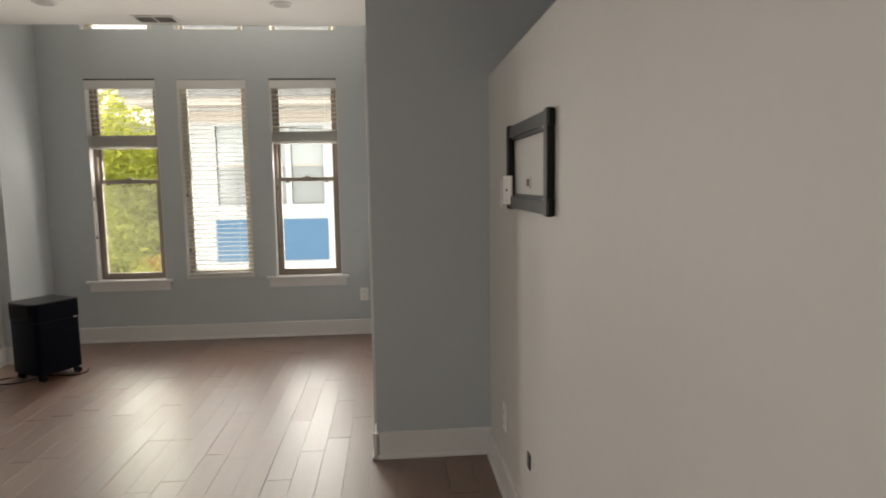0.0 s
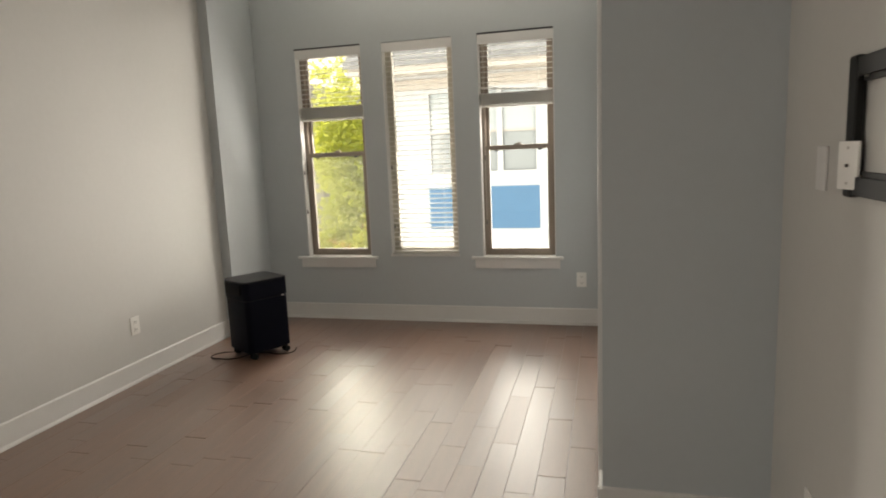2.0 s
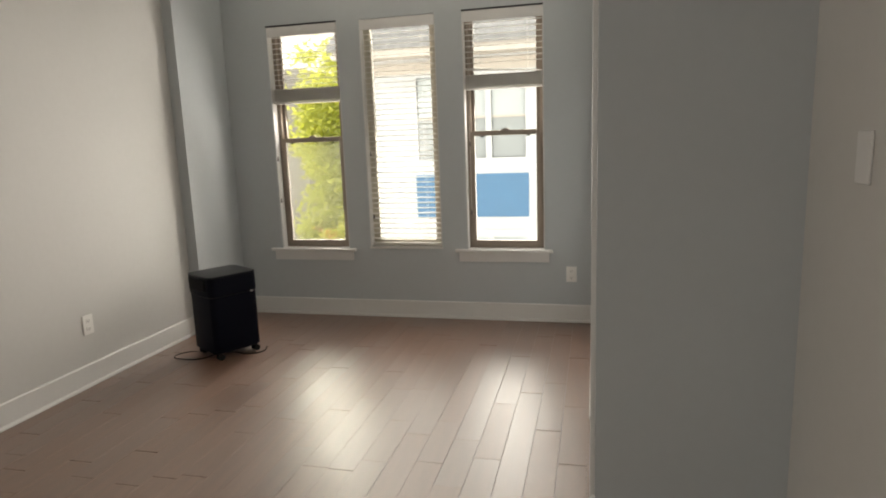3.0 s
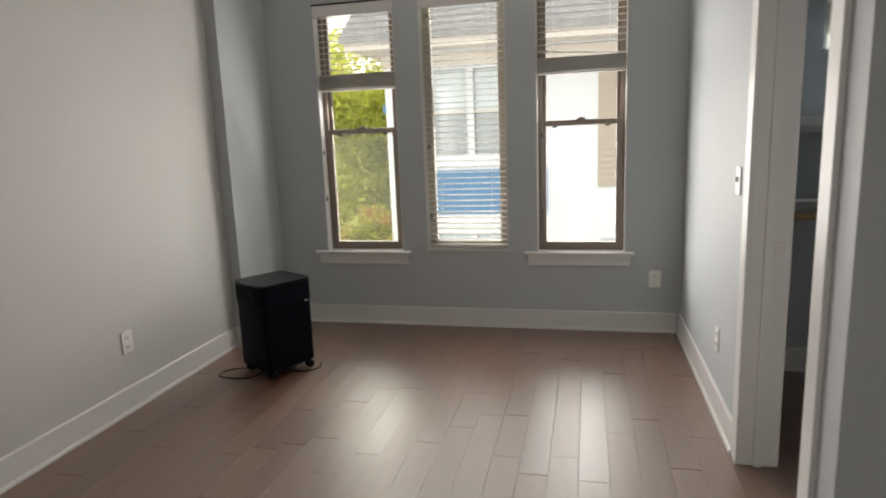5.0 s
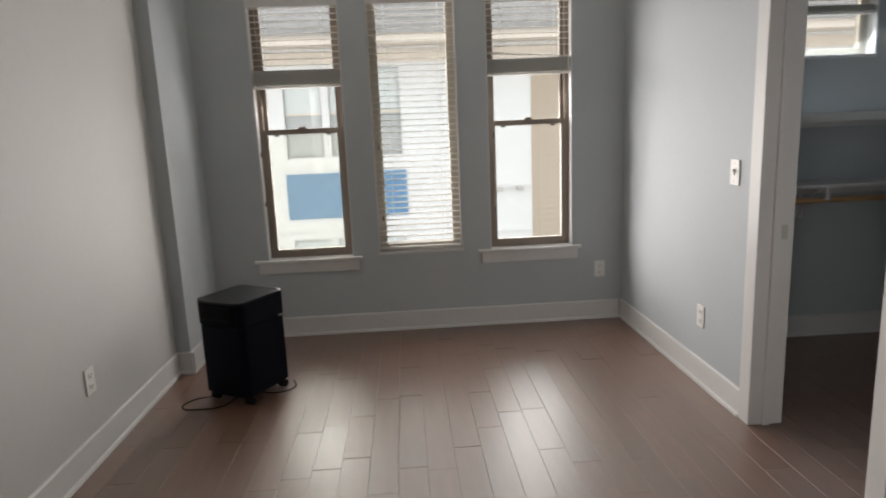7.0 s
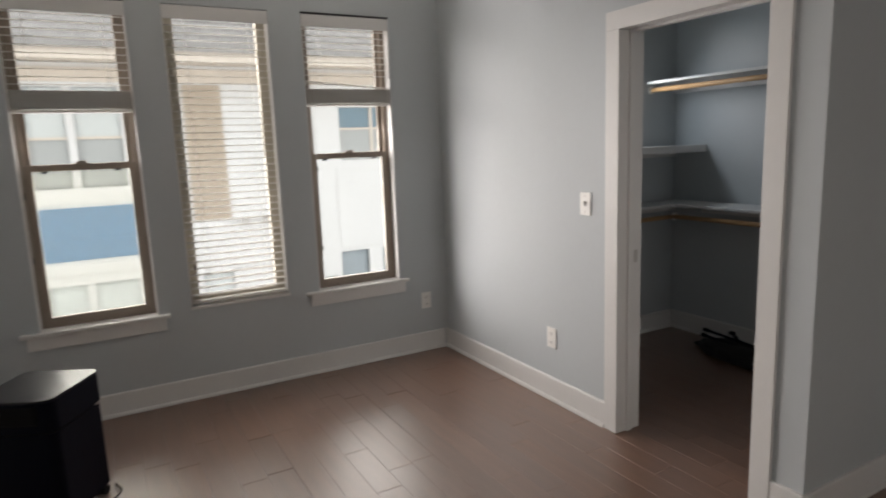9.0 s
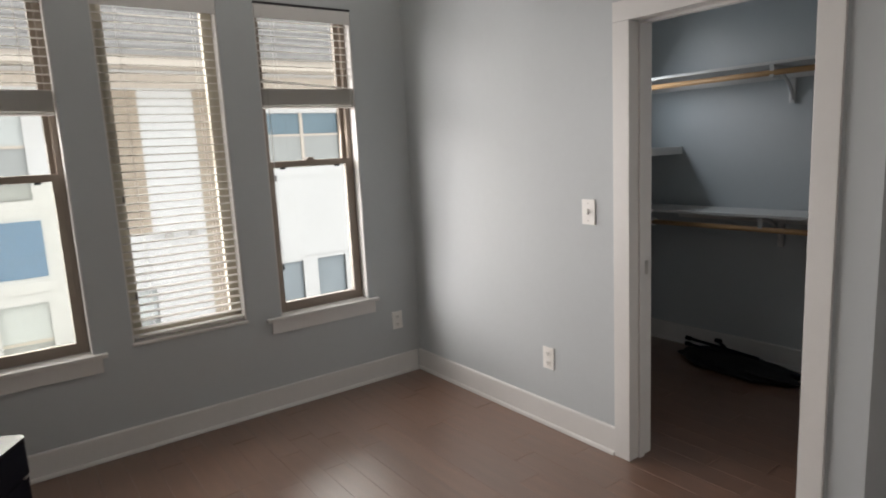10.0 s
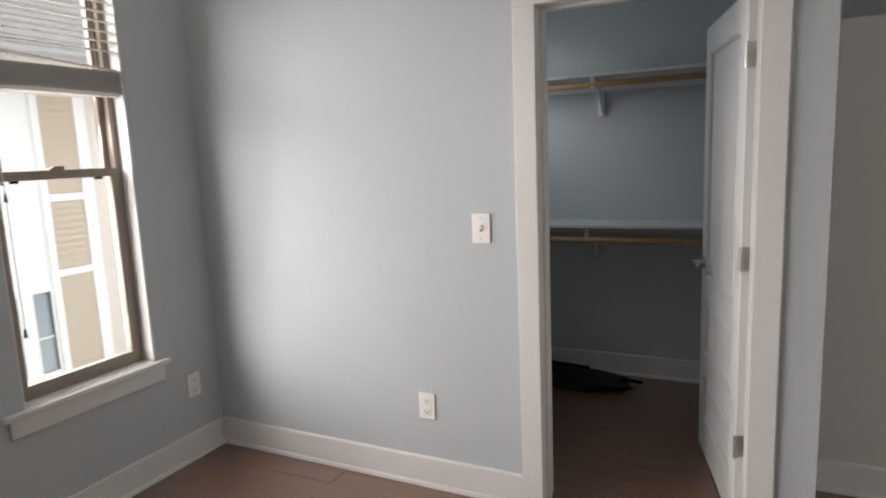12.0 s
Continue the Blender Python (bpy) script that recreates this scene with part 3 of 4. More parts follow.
dongle = thing("cover_plate", "white cover plate with two screws hanging askew on the mount", "wall plate", (0.452, 2.815, 1.392), -72)
part("housing", bx(-0.034, 0.034, -0.007, 0.001, -0.057, 0.057, bevel=0.003), M_PLATE, dongle)
for z in (-0.042, 0.042):
    part("screw", bx(-0.003, 0.003, -0.0085, -0.0065, z - 0.003, z + 0.003, bevel=0.001), M_CHROME, dongle)
bb = bmesh.new()
cyl(bb, (0.0, -0.0105, 0.0), (0.0, -0.0065, 0.0), 0.004, seg=12)
part("button", bb, M_SLOT, dongle, "small dark button")
part("clip", bx(-0.03, 0.0, 0.001, 0.05, -0.04, -0.01), M_BLACK, dongle, "black clip")
inset = thing("cable_outlet", "small grey cable outlet set in the wall inside the mount", "outlet", (XN, 2.552, 1.421), -90)
part("cover", bx(-0.03, 0.03, -0.005, -0.0005, -0.022, 0.022, bevel=0.0015), M_VENT, inset)
part("opening", bx(-0.019, 0.019, -0.0065, -0.0045, -0.013, 0.013), M_SLOT, inset)


# ---- black air purifier on casters ----
def rounded_prism(bm, hx, hy, r, z0, z1, bulge=0.0, seg=6):
    """A rounded rectangle drawn up from z0 to z1; bulge bows the front (-y)."""
    pts = []
    for cx, cy, a0 in ((hx - r, hy - r, 0), (-hx + r, hy - r, 90), (-hx + r, -hy + r, 180), (hx - r, -hy + r, 270)):
        for i in range(seg + 1):
            a = radians(a0 + 90 * i / seg)
            pts.append((cx + r * math.cos(a), cy + r * math.sin(a)))
        if a0 == 180:
            for i in range(1, 8):
                pts.append((-hx + r + (2 * hx - 2 * r) * i / 8, -hy))
    rings = []
    for z in (z0, z1):
        ring = []
        for x, y in pts:
            k = bulge * max(0, 1 - (x / hx) ** 2) if y < 0 else 0
            ring.append(bm.verts.new((x, y - k, z)))
        rings.append(ring)
    n = len(pts)
    for i in range(n):
        bm.faces.new((rings[0][i], rings[0][(i + 1) % n], rings[1][(i + 1) % n], rings[1][i]))
    bm.faces.new(list(reversed(rings[0])))
    bm.faces.new(rings[1])
    return bm


def soften(bm, offset):
    edges = [e for e in bm.edges if e.is_manifold and len(e.link_faces) == 2 and e.calc_face_angle(0) > 1.0]
    bmesh.ops.bevel(bm, geom=edges, offset=offset, segments=3, affect="EDGES", profile=0.6)
    return bm


def purifier():
    root = thing("air_purifier", "black plastic air purifier on casters standing on the wood floor", "air purifier", (-2.672, 5.24, 0), -30)
    root.scale = (1.1, 1.07, 0.98)
    part("body", soften(rounded_prism(bmesh.new(), 0.148, 0.158, 0.03, 0.062, 0.455, 0.012), 0.006), M_BLACK, root)
    part("base", rounded_prism(bmesh.new(), 0.138, 0.148, 0.03, 0.05, 0.0615, 0.01), M_RUBBER, root)
    part("seam", rounded_prism(bmesh.new(), 0.143, 0.153, 0.028, 0.4555, 0.4645, 0.012), M_RUBBER, root)
    part("lid", soften(rounded_prism(bmesh.new(), 0.152, 0.162, 0.034, 0.465, 0.592, 0.014), 0.006), M_BLACK, root)
    part("top_panel", soften(rounded_prism(bmesh.new(), 0.152, 0.162, 0.034, 0.593, 0.603, 0.014), 0.004), M_BLACKTOP, root, "smooth black top panel")
    for s in (-1, 1):
        part("latch", bx(s * 0.147 - 0.005, s * 0.147 + 0.005, 0.11, 0.128, 0.453, 0.466, bevel=0.002), M_CHROME, root, "small silver side latch")
        for k in (-1, 1):
            c = bmesh.new()
            x, y = s * 0.115, k * 0.125
            cyl(c, (x, y, 0.04), (x, y, 0.056), 0.014, seg=12)
            box(c, x - 0.017, x + 0.017, y - 0.014, y + 0.014, 0.026, 0.044, bevel=0.004)
            cast = part("caster", c, M_RUBBER, root)
            wb = bmesh.new()
            for d in (-1, 1):
                cyl(wb, (x + d * 0.006, y + 0.006, 0.0225), (x + d * 0.019, y + 0.006, 0.0225), 0.022, seg=18)
            part("wheel", wb, M_RUBBER, cast)
    g = bmesh.new()
    for i in range(9):
        box(g, -0.1, 0.1, -0.181, -0.168, 0.50 + i * 0.009, 0.5045 + i * 0.009)
    part("grille", g, M_RUBBER, root)
    return root


purifier()


def cable(name, label, pts, r, material):
    cu = bpy.data.curves.new(name, "CURVE")
    cu.dimensions, cu.bevel_depth, cu.bevel_resolution = "3D", r, 2
    sp = cu.splines.new("BEZIER")
    sp.bezier_points.add(len(pts) - 1)
    for b, p in zip(sp.bezier_points, pts):
        b.co = p
        b.handle_left_type = b.handle_right_type = "AUTO"
    cu.materials.append(material)
    return tagged(new(name, cu), label, "cable")


cable("power_cord", "thin black power cord looped on the floor",
      [(-2.74, 5.33, 0.06), (-2.86, 5.22, 0.004), (-2.97, 5.17, 0.004), (-3.0, 5.07, 0.004), (-2.9, 5.035, 0.004), (-2.78, 5.06, 0.004),
       (-2.72, 5.17, 0.004), (-2.62, 5.22, 0.004), (-2.5, 5.2, 0.004), (-2.42, 5.27, 0.004), (-2.44, 5.36, 0.006)], 0.0035, M_RUBBER)


# ---- ceiling fittings ----
def downlight(x, y):
    root = thing("recessed_light", "round recessed ceiling light, switched off", "ceiling light", (x, y, ZC), group="recessed ceiling lights")
    b = bmesh.new()
    cyl(b, (0, 0, -0.008), (0, 0, -0.0005), 0.078, 0.085, seg=32)
    part("trim_ring", b, M_TRIM, root)
    b = bmesh.new()
    cyl(b, (0, 0, -0.0105), (0, 0, -0.0085), 0.06, seg=28)
    part("lens", b, M_LAMPGLASS, root)


downlight(-2.43, 5.12)
downlight(-0.78, 5.12)


def ceiling_vent():
    root = thing("ceiling_vent", "rectangular metal ceiling air vent with slats", "vent", (-1.82, 5.54, ZC))
    b = bmesh.new()
    for x0, x1, y0, y1 in ((-0.16, 0.16, -0.1, -0.08), (-0.16, 0.16, 0.08, 0.1), (-0.16, -0.14, -0.08, 0.08), (0.14, 0.16, -0.08, 0.08), (-0.006, 0.006, -0.08, 0.08)):
        box(b, x0, x1, y0, y1, -0.01, -0.0005)
    part("frame", b, M_TRIM, root)
    part("backing", bx(-0.14, 0.14, -0.08, 0.08, -0.003, -0.001), M_SLOT, root)
    for i in range(7):
        for x0, x1 in ((-0.139, -0.007), (0.007, 0.139)):
            y = -0.069 + i * 0.023
            part("slat", bx(x0, x1, y - 0.006, y + 0.006, -0.009, -0.005), M_GRILLE, root)


ceiling_vent()


# ---- closet: shelves, rods, brackets ----
def shelf(name, x0, x1, y0, y1, z, label, lip="x"):
    root = thing(name, label, "shelf", (x0, y0, z), group="closet shelves")
    part("board", bx(0, x1 - x0, 0, y1 - y0, -0.019, 0, bevel=0.002), M_TRIM, root)
    if lip == "y":
        part("cleat", bx(0.002, x1 - x0 - 0.002, y1 - y0 - 0.019, y1 - y0 - 0.001, -0.085, -0.0195), M_TRIM, root)
    else:
        part("cleat", bx(x1 - x0 - 0.019, x1 - x0 - 0.001, 0.002, y1 - y0 - 0.002, -0.085, -0.0195), M_TRIM, root)
    return root


XI = XR + 0.136
s1 = shelf("closet_shelf", XI, XC - 0.001, 5.33, YC - 0.001, 1.455, "white painted shelf with a deep front edge", "y")
part("front_edge", bx(0.001, XC - XI - 0.002, -0.019, -0.0005, -0.05, 0.0, bevel=0.002), M_TRIM, s1)
shelf("closet_shelf", XI, XC - 0.001, 5.33, YC - 0.001, 1.036, "white painted lower closet shelf above a rod", "y")
shelf("closet_shelf", 1.3, XC - 0.001, YD + 0.121, YC - 0.001, 1.93, "white painted upper closet shelf above a rod")
shelf("closet_shelf", 1.3, XC - 0.001, YD + 0.121, 5.328, 1.036, "white painted lower closet shelf above a rod")


def rod(p0, p1, label):
    root = thing("clothes_rod", label, "clothes rod", p0, group="clothes rods")
    b = bmesh.new()
    d = Vector(p1) - Vector(p0)
    cyl(b, (0, 0, 0), d, 0.0165, seg=18)
    part("dowel", b, M_ROD, root, smooth=True)
    for e in (d * 0.004, d * 0.996):
        c = bmesh.new()
        cyl(c, e - d.normalized() * 0.006, e + d.normalized() * 0.006, 0.028, seg=18)
        part("socket", c, M_PLATE, root)
    return root


rod((1.34, YD + 0.121, 1.868), (1.34, YC - 0.002, 1.868), "natural wooden clothes rod under the upper shelf")
rod((1.34, YD + 0.121, 0.94), (1.34, 5.37, 0.94), "natural wooden clothes rod under the lower shelf")
rod((XI + 0.001, 5.37, 0.94), (1.36, 5.37, 0.94), "natural wooden clothes rod along the window wall")


def bracket(x, y, z, rz, label="white metal shelf bracket holding the rod"):
    root = thing("shelf_bracket", label, "bracket", (x, y, z), rz, group="shelf brackets")
    # local: wall at x = 0, reaches towards -x
    part("wall_arm", bx(-0.024, -0.0005, -0.018, 0.018, -0.235, -0.087, bevel=0.003), M_TRIM, root)
    part("shelf_arm", bx(-0.29, -0.02, -0.014, 0.014, -0.034, -0.0195, bevel=0.002), M_TRIM, root)
    b = bmesh.new()
    for i in range(7):
        u0, u1 = i / 7, (i + 1) / 7
        p = [(-0.022 - 0.2 * u * u, 0, -0.215 + 0.185 * u) for u in (u0, u1)]
        cyl(b, p[0], p[1], 0.011, seg=8)
    part("brace", b, M_TRIM, root)
    b = bmesh.new()
    box(b, -0.285, -0.277, -0.012, 0.012, -0.085, -0.025)
    box(b, -0.285, -0.235, -0.012, 0.012, -0.09, -0.084)
    part("rod_hook", b, M_TRIM, root)
    return root


bracket(XC, 4.56, 1.93, 0)
bracket(XC, 4.6, 1.036, 0)
bracket(0.8, YC, 1.036, 90)


# ---- black bundle on the closet floor ----
def bundle():
    root = thing("folded_bag", "black folded fabric bag with thin black poles on the closet floor", "bag", (1.36, 4.74, 0), -6)
    b = bmesh.new()
    bmesh.ops.create_icosphere(b, subdivisions=4, radius=1.0)
    for v in b.verts:
        n1 = noise.noise(v.co * 2.3) * 0.22 + noise.noise(v.co * 6.0) * 0.08
        v.co *= 1 + n1
        v.co = Vector((v.co.x * 0.16, v.co.y * 0.4, max(0.0, 0.035 + v.co.z * 0.055)))
    part("cloth", b, M_FABRIC, root, smooth=True)
    for a, c in (((0.0, -0.15, 0.115), (0.06, 0.42, 0.1)), ((0.05, -0.47, 0.05), (-0.02, 0.36, 0.09)), ((0.04, 0.1, 0.1), (0.03, 0.16, 0.15))):
        b = bmesh.new()
        cyl(b, a, c, 0.011, seg=8)
        cyl(b, Vector(c) - Vector((0, 0.02, 0)), Vector(c) + Vector((0, 0.02, 0)), 0.016, seg=8)
        part("pole", b, M_BLACK, root)
    return root


bundle()


# ---- outside: the building across the way ----
def far_window(parent, x0, x1, z0, z1, y, mid=None, top=M_FARPANE, low=M_FARSHADE, mull=()):
    t = 0.05
    b = bmesh.new()
    box(b, x0 - t, x0, y - 0.03, y + 0.05, z0 - t, z1 + t)
    box(b, x1, x1 + t, y - 0.03, y + 0.05, z0 - t, z1 + t)
    box(b, x0, x1, y - 0.03, y + 0.05, z1, z1 + t)
    box(b, x0, x1, y - 0.045, y + 0.05, z0 - t, z0)
    if mid:
        box(b, x0, x1, y - 0.01, y + 0.05, mid - 0.022, mid + 0.022)
    for x in mull:
        box(b, x - 0.03, x + 0.03, y - 0.012, y + 0.05, z0, z1)
    w = part("window", b, M_CREAM, parent)
    if mid:
        part("pane", bx(x0, x1, y + 0.03, y + 0.04, mid, z1), top, w)
        part("pane", bx(x0, x1, y + 0.024, y + 0.034, z0, mid), low, w)
    else:
        part("pane", bx(x0, x1, y + 0.03, y + 0.04, z0, z1), low, w)


def boards(parent, x0, x1, z0, z1, y, pitch=0.125):
    n = max(1, round((z1 - z0) / pitch))
    h = (z1 - z0) / n
    b = bmesh.new()
    vs = [b.verts.new(c) for x in (x0, x1) for c in ((x, y, 0), (x, y - 0.03, 0), (x, y - 0.012, h), (x, y, h))]
    b.faces.new(vs[3::-1]), b.faces.new(vs[4:])
    for i in range(4):
        b.faces.new((vs[i], vs[(i + 1) % 4], vs[4 + (i + 1) % 4], vs[4 + i]))
    bmesh.ops.recalc_face_normals(b, faces=b.faces)
    me = put_mesh("board", b, M_TAN)
    for i in range(n):
        o = new("board", me)
        o.parent = parent
        o.matrix_basis = pose(0, 0, z0 + i * h)


def building():
    y = 15.4
    root = thing("apartment_building", "white building with blue panel, tan boards and grey roof", "building", (0.07, -0.69, 0.025))
    root.scale = (1.135, 1.135, 1.135)
    units = [(-3.98, -3.22), (-3.06, -2.46), (-2.33, -1.6)]
    holes = [(a, b, 0.81, 2.57) for a, b in units] + [(a, b, -2.3, -0.93) for a, b in units]
    holes += [(2.55, 4.15, 1.08, 2.2), (-0.45, 0.12, -2.1, -1.02), (2.42, 3.07, -2.4, -0.9), (3.4, 4.08, -2.4, -0.9), (1.95, 2.28, -2.3, -1.4), (4.36, 4.68, -2.4, -0.9)]
    part("wall", holed("x", -5.0, 9.0, -6.5, 2.98, y, y + 0.3, holes), M_SIDING, root)
    part("side_wall", bx(-5.0, -4.7, y + 0.3, y + 9, -6.5, 2.98), M_SIDING, root)
    g = bmesh.new()
    tri = [[g.verts.new((x, yy, zz)) for yy, zz in ((y, 3.03), (y + 9, 3.03), (y + 4.5, 6.6))] for x in (-5.0, -4.7)]
    g.faces.new(tri[0]), g.faces.new(reversed(tri[1]))
    for a in range(3):
        g.faces.new((tri[0][a], tri[1][a], tri[1][(a + 1) % 3], tri[0][(a + 1) % 3]))
    bmesh.ops.recalc_face_normals(g, faces=g.faces)
    part("gable", g, M_SIDING, root)
    for a, b in units:
        far_window(root, a, b, 0.81, 2.57, y + 0.05, mid=1.69)
        far_window(root, a, b, -2.3, -0.93, y + 0.05, mid=-1.6)
    far_window(root, 2.55, 4.15, 1.08, 2.2, y + 0.05, mid=1.75, top=M_FARBLUE, mull=(3.3,))
    for a, b in ((2.42, 3.07), (3.4, 4.08), (4.36, 4.68)):
        far_window(root, a, b, -2.4, -0.9, y + 0.05, mid=-1.75, top=M_FARGREY, low=M_FARGREY)
    far_window(root, -0.45, 0.12, -2.1, -1.02, y + 0.05, mid=-1.55)
    far_window(root, 1.95, 2.28, -2.3, -1.4, y + 0.05, mid=-1.85)
    part("blue_panel", bx(-4.05, -1.54, y - 0.03, y - 0.001, -0.48, 0.47), M_BLUE, root, "flat sky-blue panel")
    part("banner", bx(-5.1, -5.003, y + 0.1, y + 0.14, 1.74, 1.92), M_BLUE, root, "small blue banner at the corner")
    part("trim_band", bx(-4.2, -1.4, y - 0.035, y - 0.001, 0.54, 0.66), M_SIDING, root)
    part("trim_band", bx(-4.2, -1.4, y - 0.035, y - 0.001, -0.74, -0.56), M_SIDING, root)
    boards(root, -0.52, 0.17, 0.06, 2.62, y)
    boards(root, 1.14, 1.8, -3.0, 2.65, y)
    for z0, z1 in ((-3.0, -0.68), (-0.53, 0.73), (0.87, 2.65)):
        boards(root, 4.87, 5.53, z0, z1, y)
    for x0, x1, z0, z1 in ((4.73, 4.865, -3, 2.65), (5.535, 5.76, -3, 2.65)):
        part("corner_trim", bx(x0, x1, y - 0.05, y - 0.001, z0, z1), M_SIDING, root)
    for z in (-0.605, 0.8):
        part("trim_band", bx(4.87, 5.53, y - 0.045, y - 0.001, z - 0.065, z + 0.065), M_SIDING, root)
    # beige panel put in for the shaded wall beyond the trim
    part("shaded_side", bx(5.77, 6.9, y - 0.03, y - 0.001, -3.0, 2.65), M_SHADED_SIDE, root, "pale beige panel standing in for a shaded wall side")
    part("white_panel", bx(2.42, 4.66, y - 0.03, y - 0.001, -0.8, 0.93), M_SIDING, root)
    part("panel_trim", bx(2.42, 4.66, y - 0.045, y - 0.031, 0.86, 0.9), M_SIDING, root)
    part("ledge", bx(0.18, 1.1, y - 0.06, y - 0.001, 0.0, 0.05), M_SIDING, root)
    part("ledge", bx(0.1, 1.1, y - 0.05, y - 0.001, -0.95, -0.91), M_SIDING, root)
    for x in (0.42, 0.86):
        lb = bmesh.new()
        box(lb, x - 0.07, x + 0.07, y - 0.2, y - 0.06, -0.07, 0.02, bevel=0.02)
        part("wall_light", lb, M_VENT, root, "small grey outdoor wall light")
    part("frieze", bx(-5.03, 9.0, y - 0.04, y - 0.001, 2.66, 2.9), M_CREAM, root, "cream frieze board")
    part("soffit", bx(-5.5, 9.0, y - 0.9, y + 9, 2.985, 3.02), M_CREAM, root, "cream soffit")
    part("fascia", bx(-5.52, 9.0, y - 0.93, y - 0.9, 2.93, 3.1), M_CREAM, root, "cream fascia board")
    r = bmesh.new()
    c = [r.verts.new(v) for v in ((-5.6, y - 1.0, 3.09), (9, y - 1.0, 3.09), (9, y + 4.5, 7.0), (-5.6, y + 4.5, 7.0), (-5.6, y + 10, 3.09), (9, y + 10, 3.09))]
    r.faces.new((c[0], c[1], c[2], c[3])), r.faces.new((c[3], c[2], c[5], c[4]))
    res = bmesh.ops.extrude_face_region(r, geom=list(r.faces))
    bmesh.ops.translate(r, vec=(0, 0, 0.12), verts=[v for v in res["geom"] if isinstance(v, bmesh.types.BMVert)])
    bmesh.ops.recalc_face_normals(r, faces=r.faces)
    roof = part("roof", r, M_ROOF, root, "grey shingle roof")
    # shingle courses
    cb = bmesh.new()
    for i in range(24):
        u = i / 24
        yy, zz = y - 1.0 + u * 5.5, 3.215 + u * 3.91
        box(cb, -5.58, 9, yy, yy + 0.03, zz, zz + 0.035)
    part("shingle_courses", cb, M_ROOF, roof)


building()

hs = thing("grey_house", "pale house with a grey corner beyond the trees", "house", (0, 0, 0))
part("wall", bx(-27, -13.7, 26.8, 36, -7.4, 3.8), M_SIDING, hs)
part("corner", bx(-13.7, -12.25, 26.7, 36, -7.4, 4.6), M_GREYWALL, hs)
part("roof", bx(-27.4, -13.3, 26.4, 36, 3.8, 4.1), M_ROOF, hs)
# out of view; made pale so that it bounces light up into the room
structure("ground", bx(-400, 400, 6.6, 600, -7.5, -7.38), M_GROUND, "unseen ground far below the windows, made pale to bounce light up", "ground")


# ---- trees ----
def tree(x, y, zb, height, radius, seed, flowers=0):
    rnd = random.Random(seed)
    root = thing("tree", "leafy yellow-green tree seen beyond the window" if not flowers else "leafy green tree with orange-red blossom clusters", "tree", (x, y, zb), group="trees")
    b = bmesh.new()
    cyl(b, (0, 0, 0), (0.1, 0, height * 0.45), 0.16, 0.1, seg=10)
    tips = []
    for i in range(11):
        a, h0 = rnd.uniform(0, 6.28), height * rnd.uniform(0.3, 0.5)
        r, h1 = radius * rnd.uniform(0.4, 0.85), height * rnd.uniform(0.55, 0.95)
        mid = Vector((math.cos(a) * r * 0.45, math.sin(a) * r * 0.45, (h0 + h1) / 2 + 0.2))
        end = Vector((math.cos(a) * r, math.sin(a) * r, h1))
        cyl(b, (0.07, 0, h0), mid, 0.07, 0.045, seg=7)
        cyl(b, mid, end, 0.045, 0.012, seg=6)
        tips += [mid, end, mid.lerp(end, 0.5)]
    part("trunk", b, M_BARK, root)
    clumps = []
    for t in tips:
        for _ in range(4):
            clumps.append(t + Vector((rnd.gauss(0, 0.4), rnd.gauss(0, 0.4), rnd.gauss(0, 0.42))) * radius * 0.5)
    for _ in range(70):
        a, u = rnd.uniform(0, 6.28), rnd.uniform(0.1, 1)
        rr = radius * math.sqrt(max(0.05, 1 - (2 * u - 1) ** 2)) * rnd.uniform(0.6, 1.05)
        clumps.append(Vector((math.cos(a) * rr, math.sin(a) * rr, height * (0.22 + 0.78 * u))))

    def leaves(name, centres, count, spread, size, material):
        verts, faces = [], []
        for c in centres:
            s = spread * rnd.uniform(0.6, 1.3)
            for _ in range(count):
                p = c + Vector((rnd.gauss(0, s), rnd.gauss(0, s), rnd.gauss(0, s * 0.7)))
                d = Vector((rnd.gauss(0, 1), rnd.gauss(0, 1), rnd.gauss(0, 0.6))).normalized()
                e = d.orthogonal().normalized()
                l, w = size * rnd.uniform(0.7, 1.4), size * rnd.uniform(0.3, 0.5)
                k = len(verts)
                verts += [p - d * l, p + e * w, p + d * l, p - e * w]
                faces.append((k, k + 1, k + 2, k + 3))
        me = bpy.data.meshes.new(name)
        me.from_pydata([tuple(v) for v in verts], [], faces)
        me.materials.append(material)
        o = new(name, me)
        o.parent = root
        tagged(o, kind="stuff")

    leaves("crown", clumps, 80, radius * 0.17, 0.12, M_LEAF)
    if flowers:
        low_c = [c for c in clumps if c.z > height * 0.6]
        leaves("blossom", rnd.sample(low_c, min(flowers, len(low_c))), 70, radius * 0.1, 0.07, M_FLOWER)


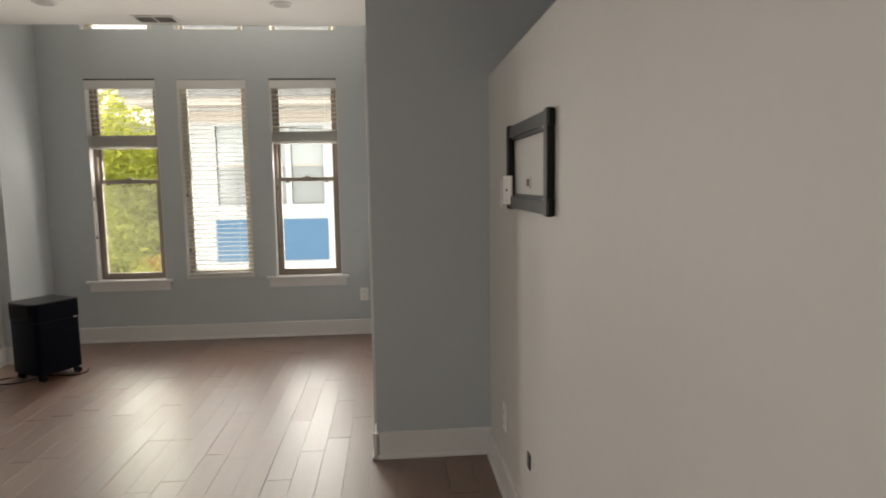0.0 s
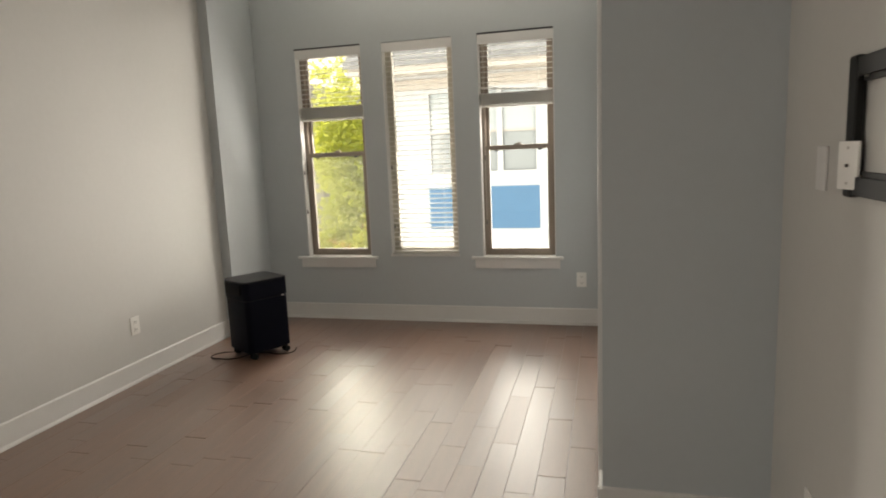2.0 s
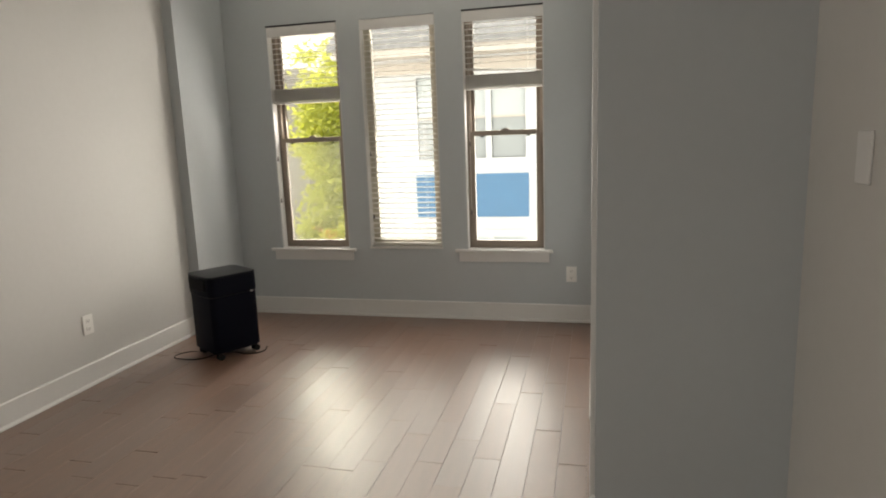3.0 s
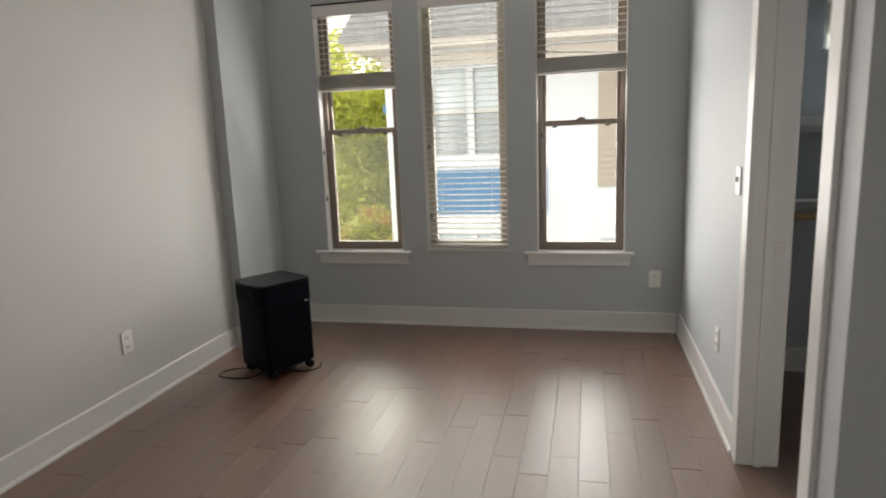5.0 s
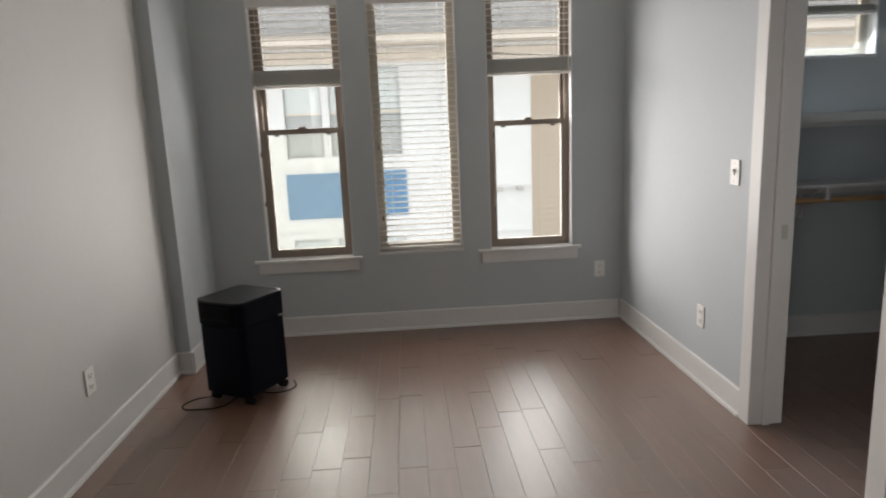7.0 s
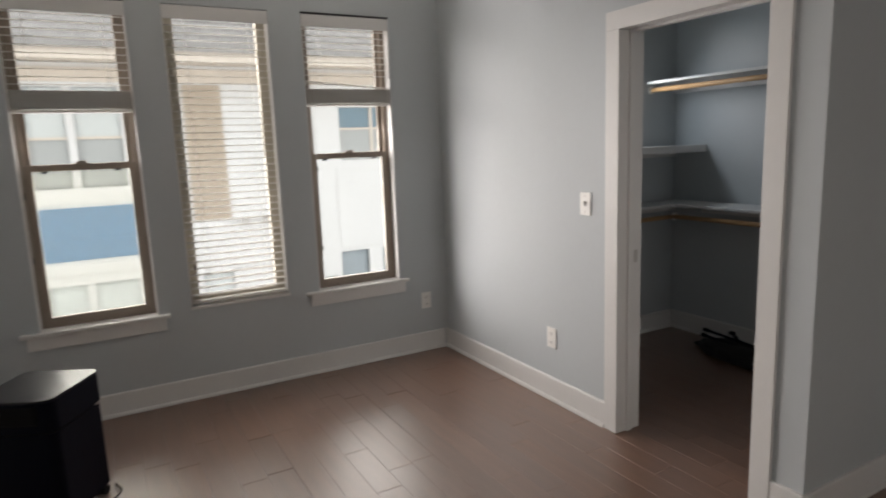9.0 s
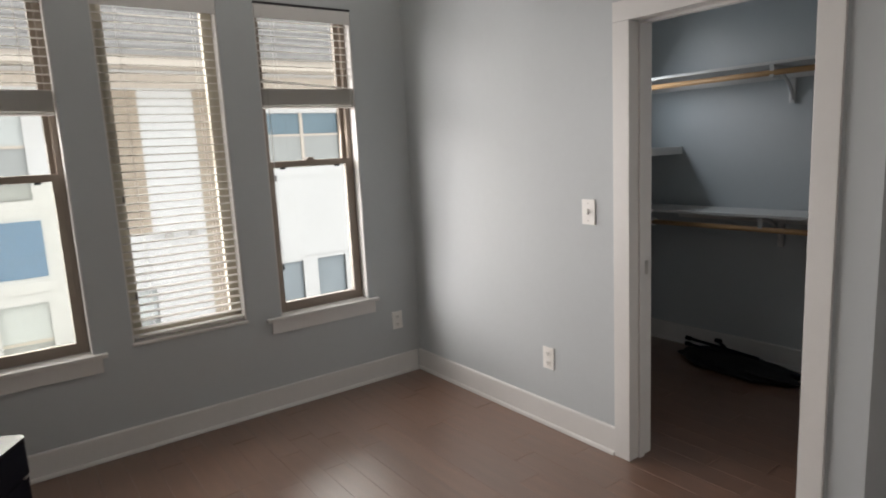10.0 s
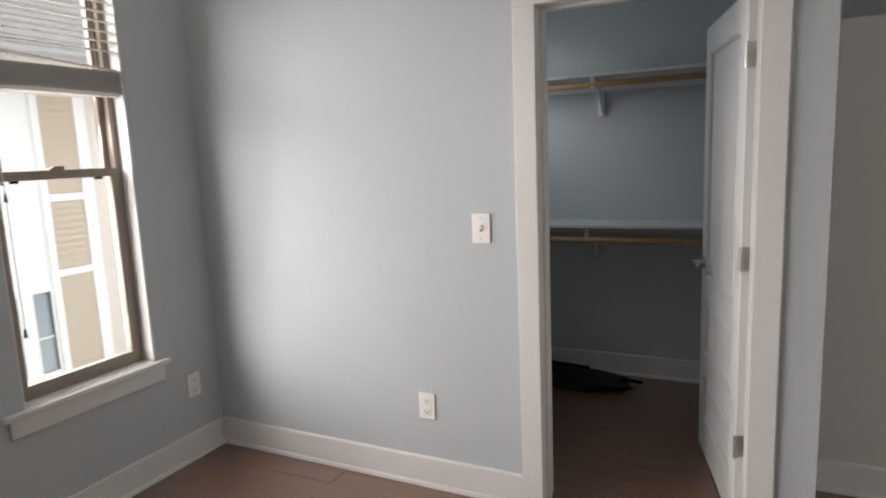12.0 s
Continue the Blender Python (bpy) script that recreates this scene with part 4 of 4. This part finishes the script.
tree(-8.15, 21.7, -7.38, 11.9, 1.95, 3)
tree(-7.15, 24.1, -7.38, 11.0, 2.2, 5)
tree(-6.9, 18.9, -7.38, 6.6, 1.4, 8, flowers=110)
tree(-8.4, 19.9, -7.38, 6.6, 0.9, 9, flowers=25)


# ---- floor: sub-floor and planks, last ----
structure("floor_base", bx(XL - 0.05, XC + 0.05, YB, YW + 0.01, -0.1, -0.012), M_SUB, "dark sub-floor under the planks", "floor")
floor = tagged(new("floor"), "dark brown wood plank floor with a satin sheen", "floor", kind="structure")
PW, GAP, END = 0.127, 0.0008, 0.0017
LENGTHS = (0.42, 0.61, 0.76, 0.92, 1.22)


def plank_bm(length, bm=None, x=0.0, y=0.0):
    """A plank with its top edges eased, its corner at (x, y)."""
    bm = bm or bmesh.new()
    e, z0, z1 = 0.0008, -0.0115, 0.0
    a, b = x + GAP / 2, x + PW - GAP / 2
    c, d = y + END / 2, y + length - END / 2
    lo = [bm.verts.new(v) for v in ((a, c, z0), (b, c, z0), (b, d, z0), (a, d, z0))]
    md = [bm.verts.new(v) for v in ((a, c, z1 - e), (b, c, z1 - e), (b, d, z1 - e), (a, d, z1 - e))]
    hi = [bm.verts.new(v) for v in ((a + e, c + e, z1), (b - e, c + e, z1), (b - e, d - e, z1), (a + e, d - e, z1))]
    for i in range(4):
        j = (i + 1) % 4
        bm.faces.new((lo[i], lo[j], md[j], md[i]))
        bm.faces.new((md[i], md[j], hi[j], hi[i]))
    bm.faces.new(hi)
    return bm


plank_mesh = {k: put_mesh("plank", plank_bm(k), M_FLOOR) for k in LENGTHS}
rest = bmesh.new()
rnd = random.Random(11)
row, x = 0, XL + 0.002
while x < XC:
    y = YB + rnd.uniform(-0.9, 0)
    while y < YW - 0.003:
        k = rnd.choice(LENGTHS)
        if x < XR - PW and y > 1.6 and y + k < YW - 0.003:
            o = new("plank", plank_mesh[k])
            o.parent = floor
            o.matrix_basis = pose(x, y, rnd.uniform(-0.0004, 0.0), rnd.uniform(-0.08, 0.08), rnd.uniform(-0.2, 0.2))
        else:
            plank_bm(min(k, YW - 0.003 - y), rest, x, y)
        y += k
    x += PW
o = part("plank_field", rest, M_FLOOR, floor)
tagged(o, kind="stuff")
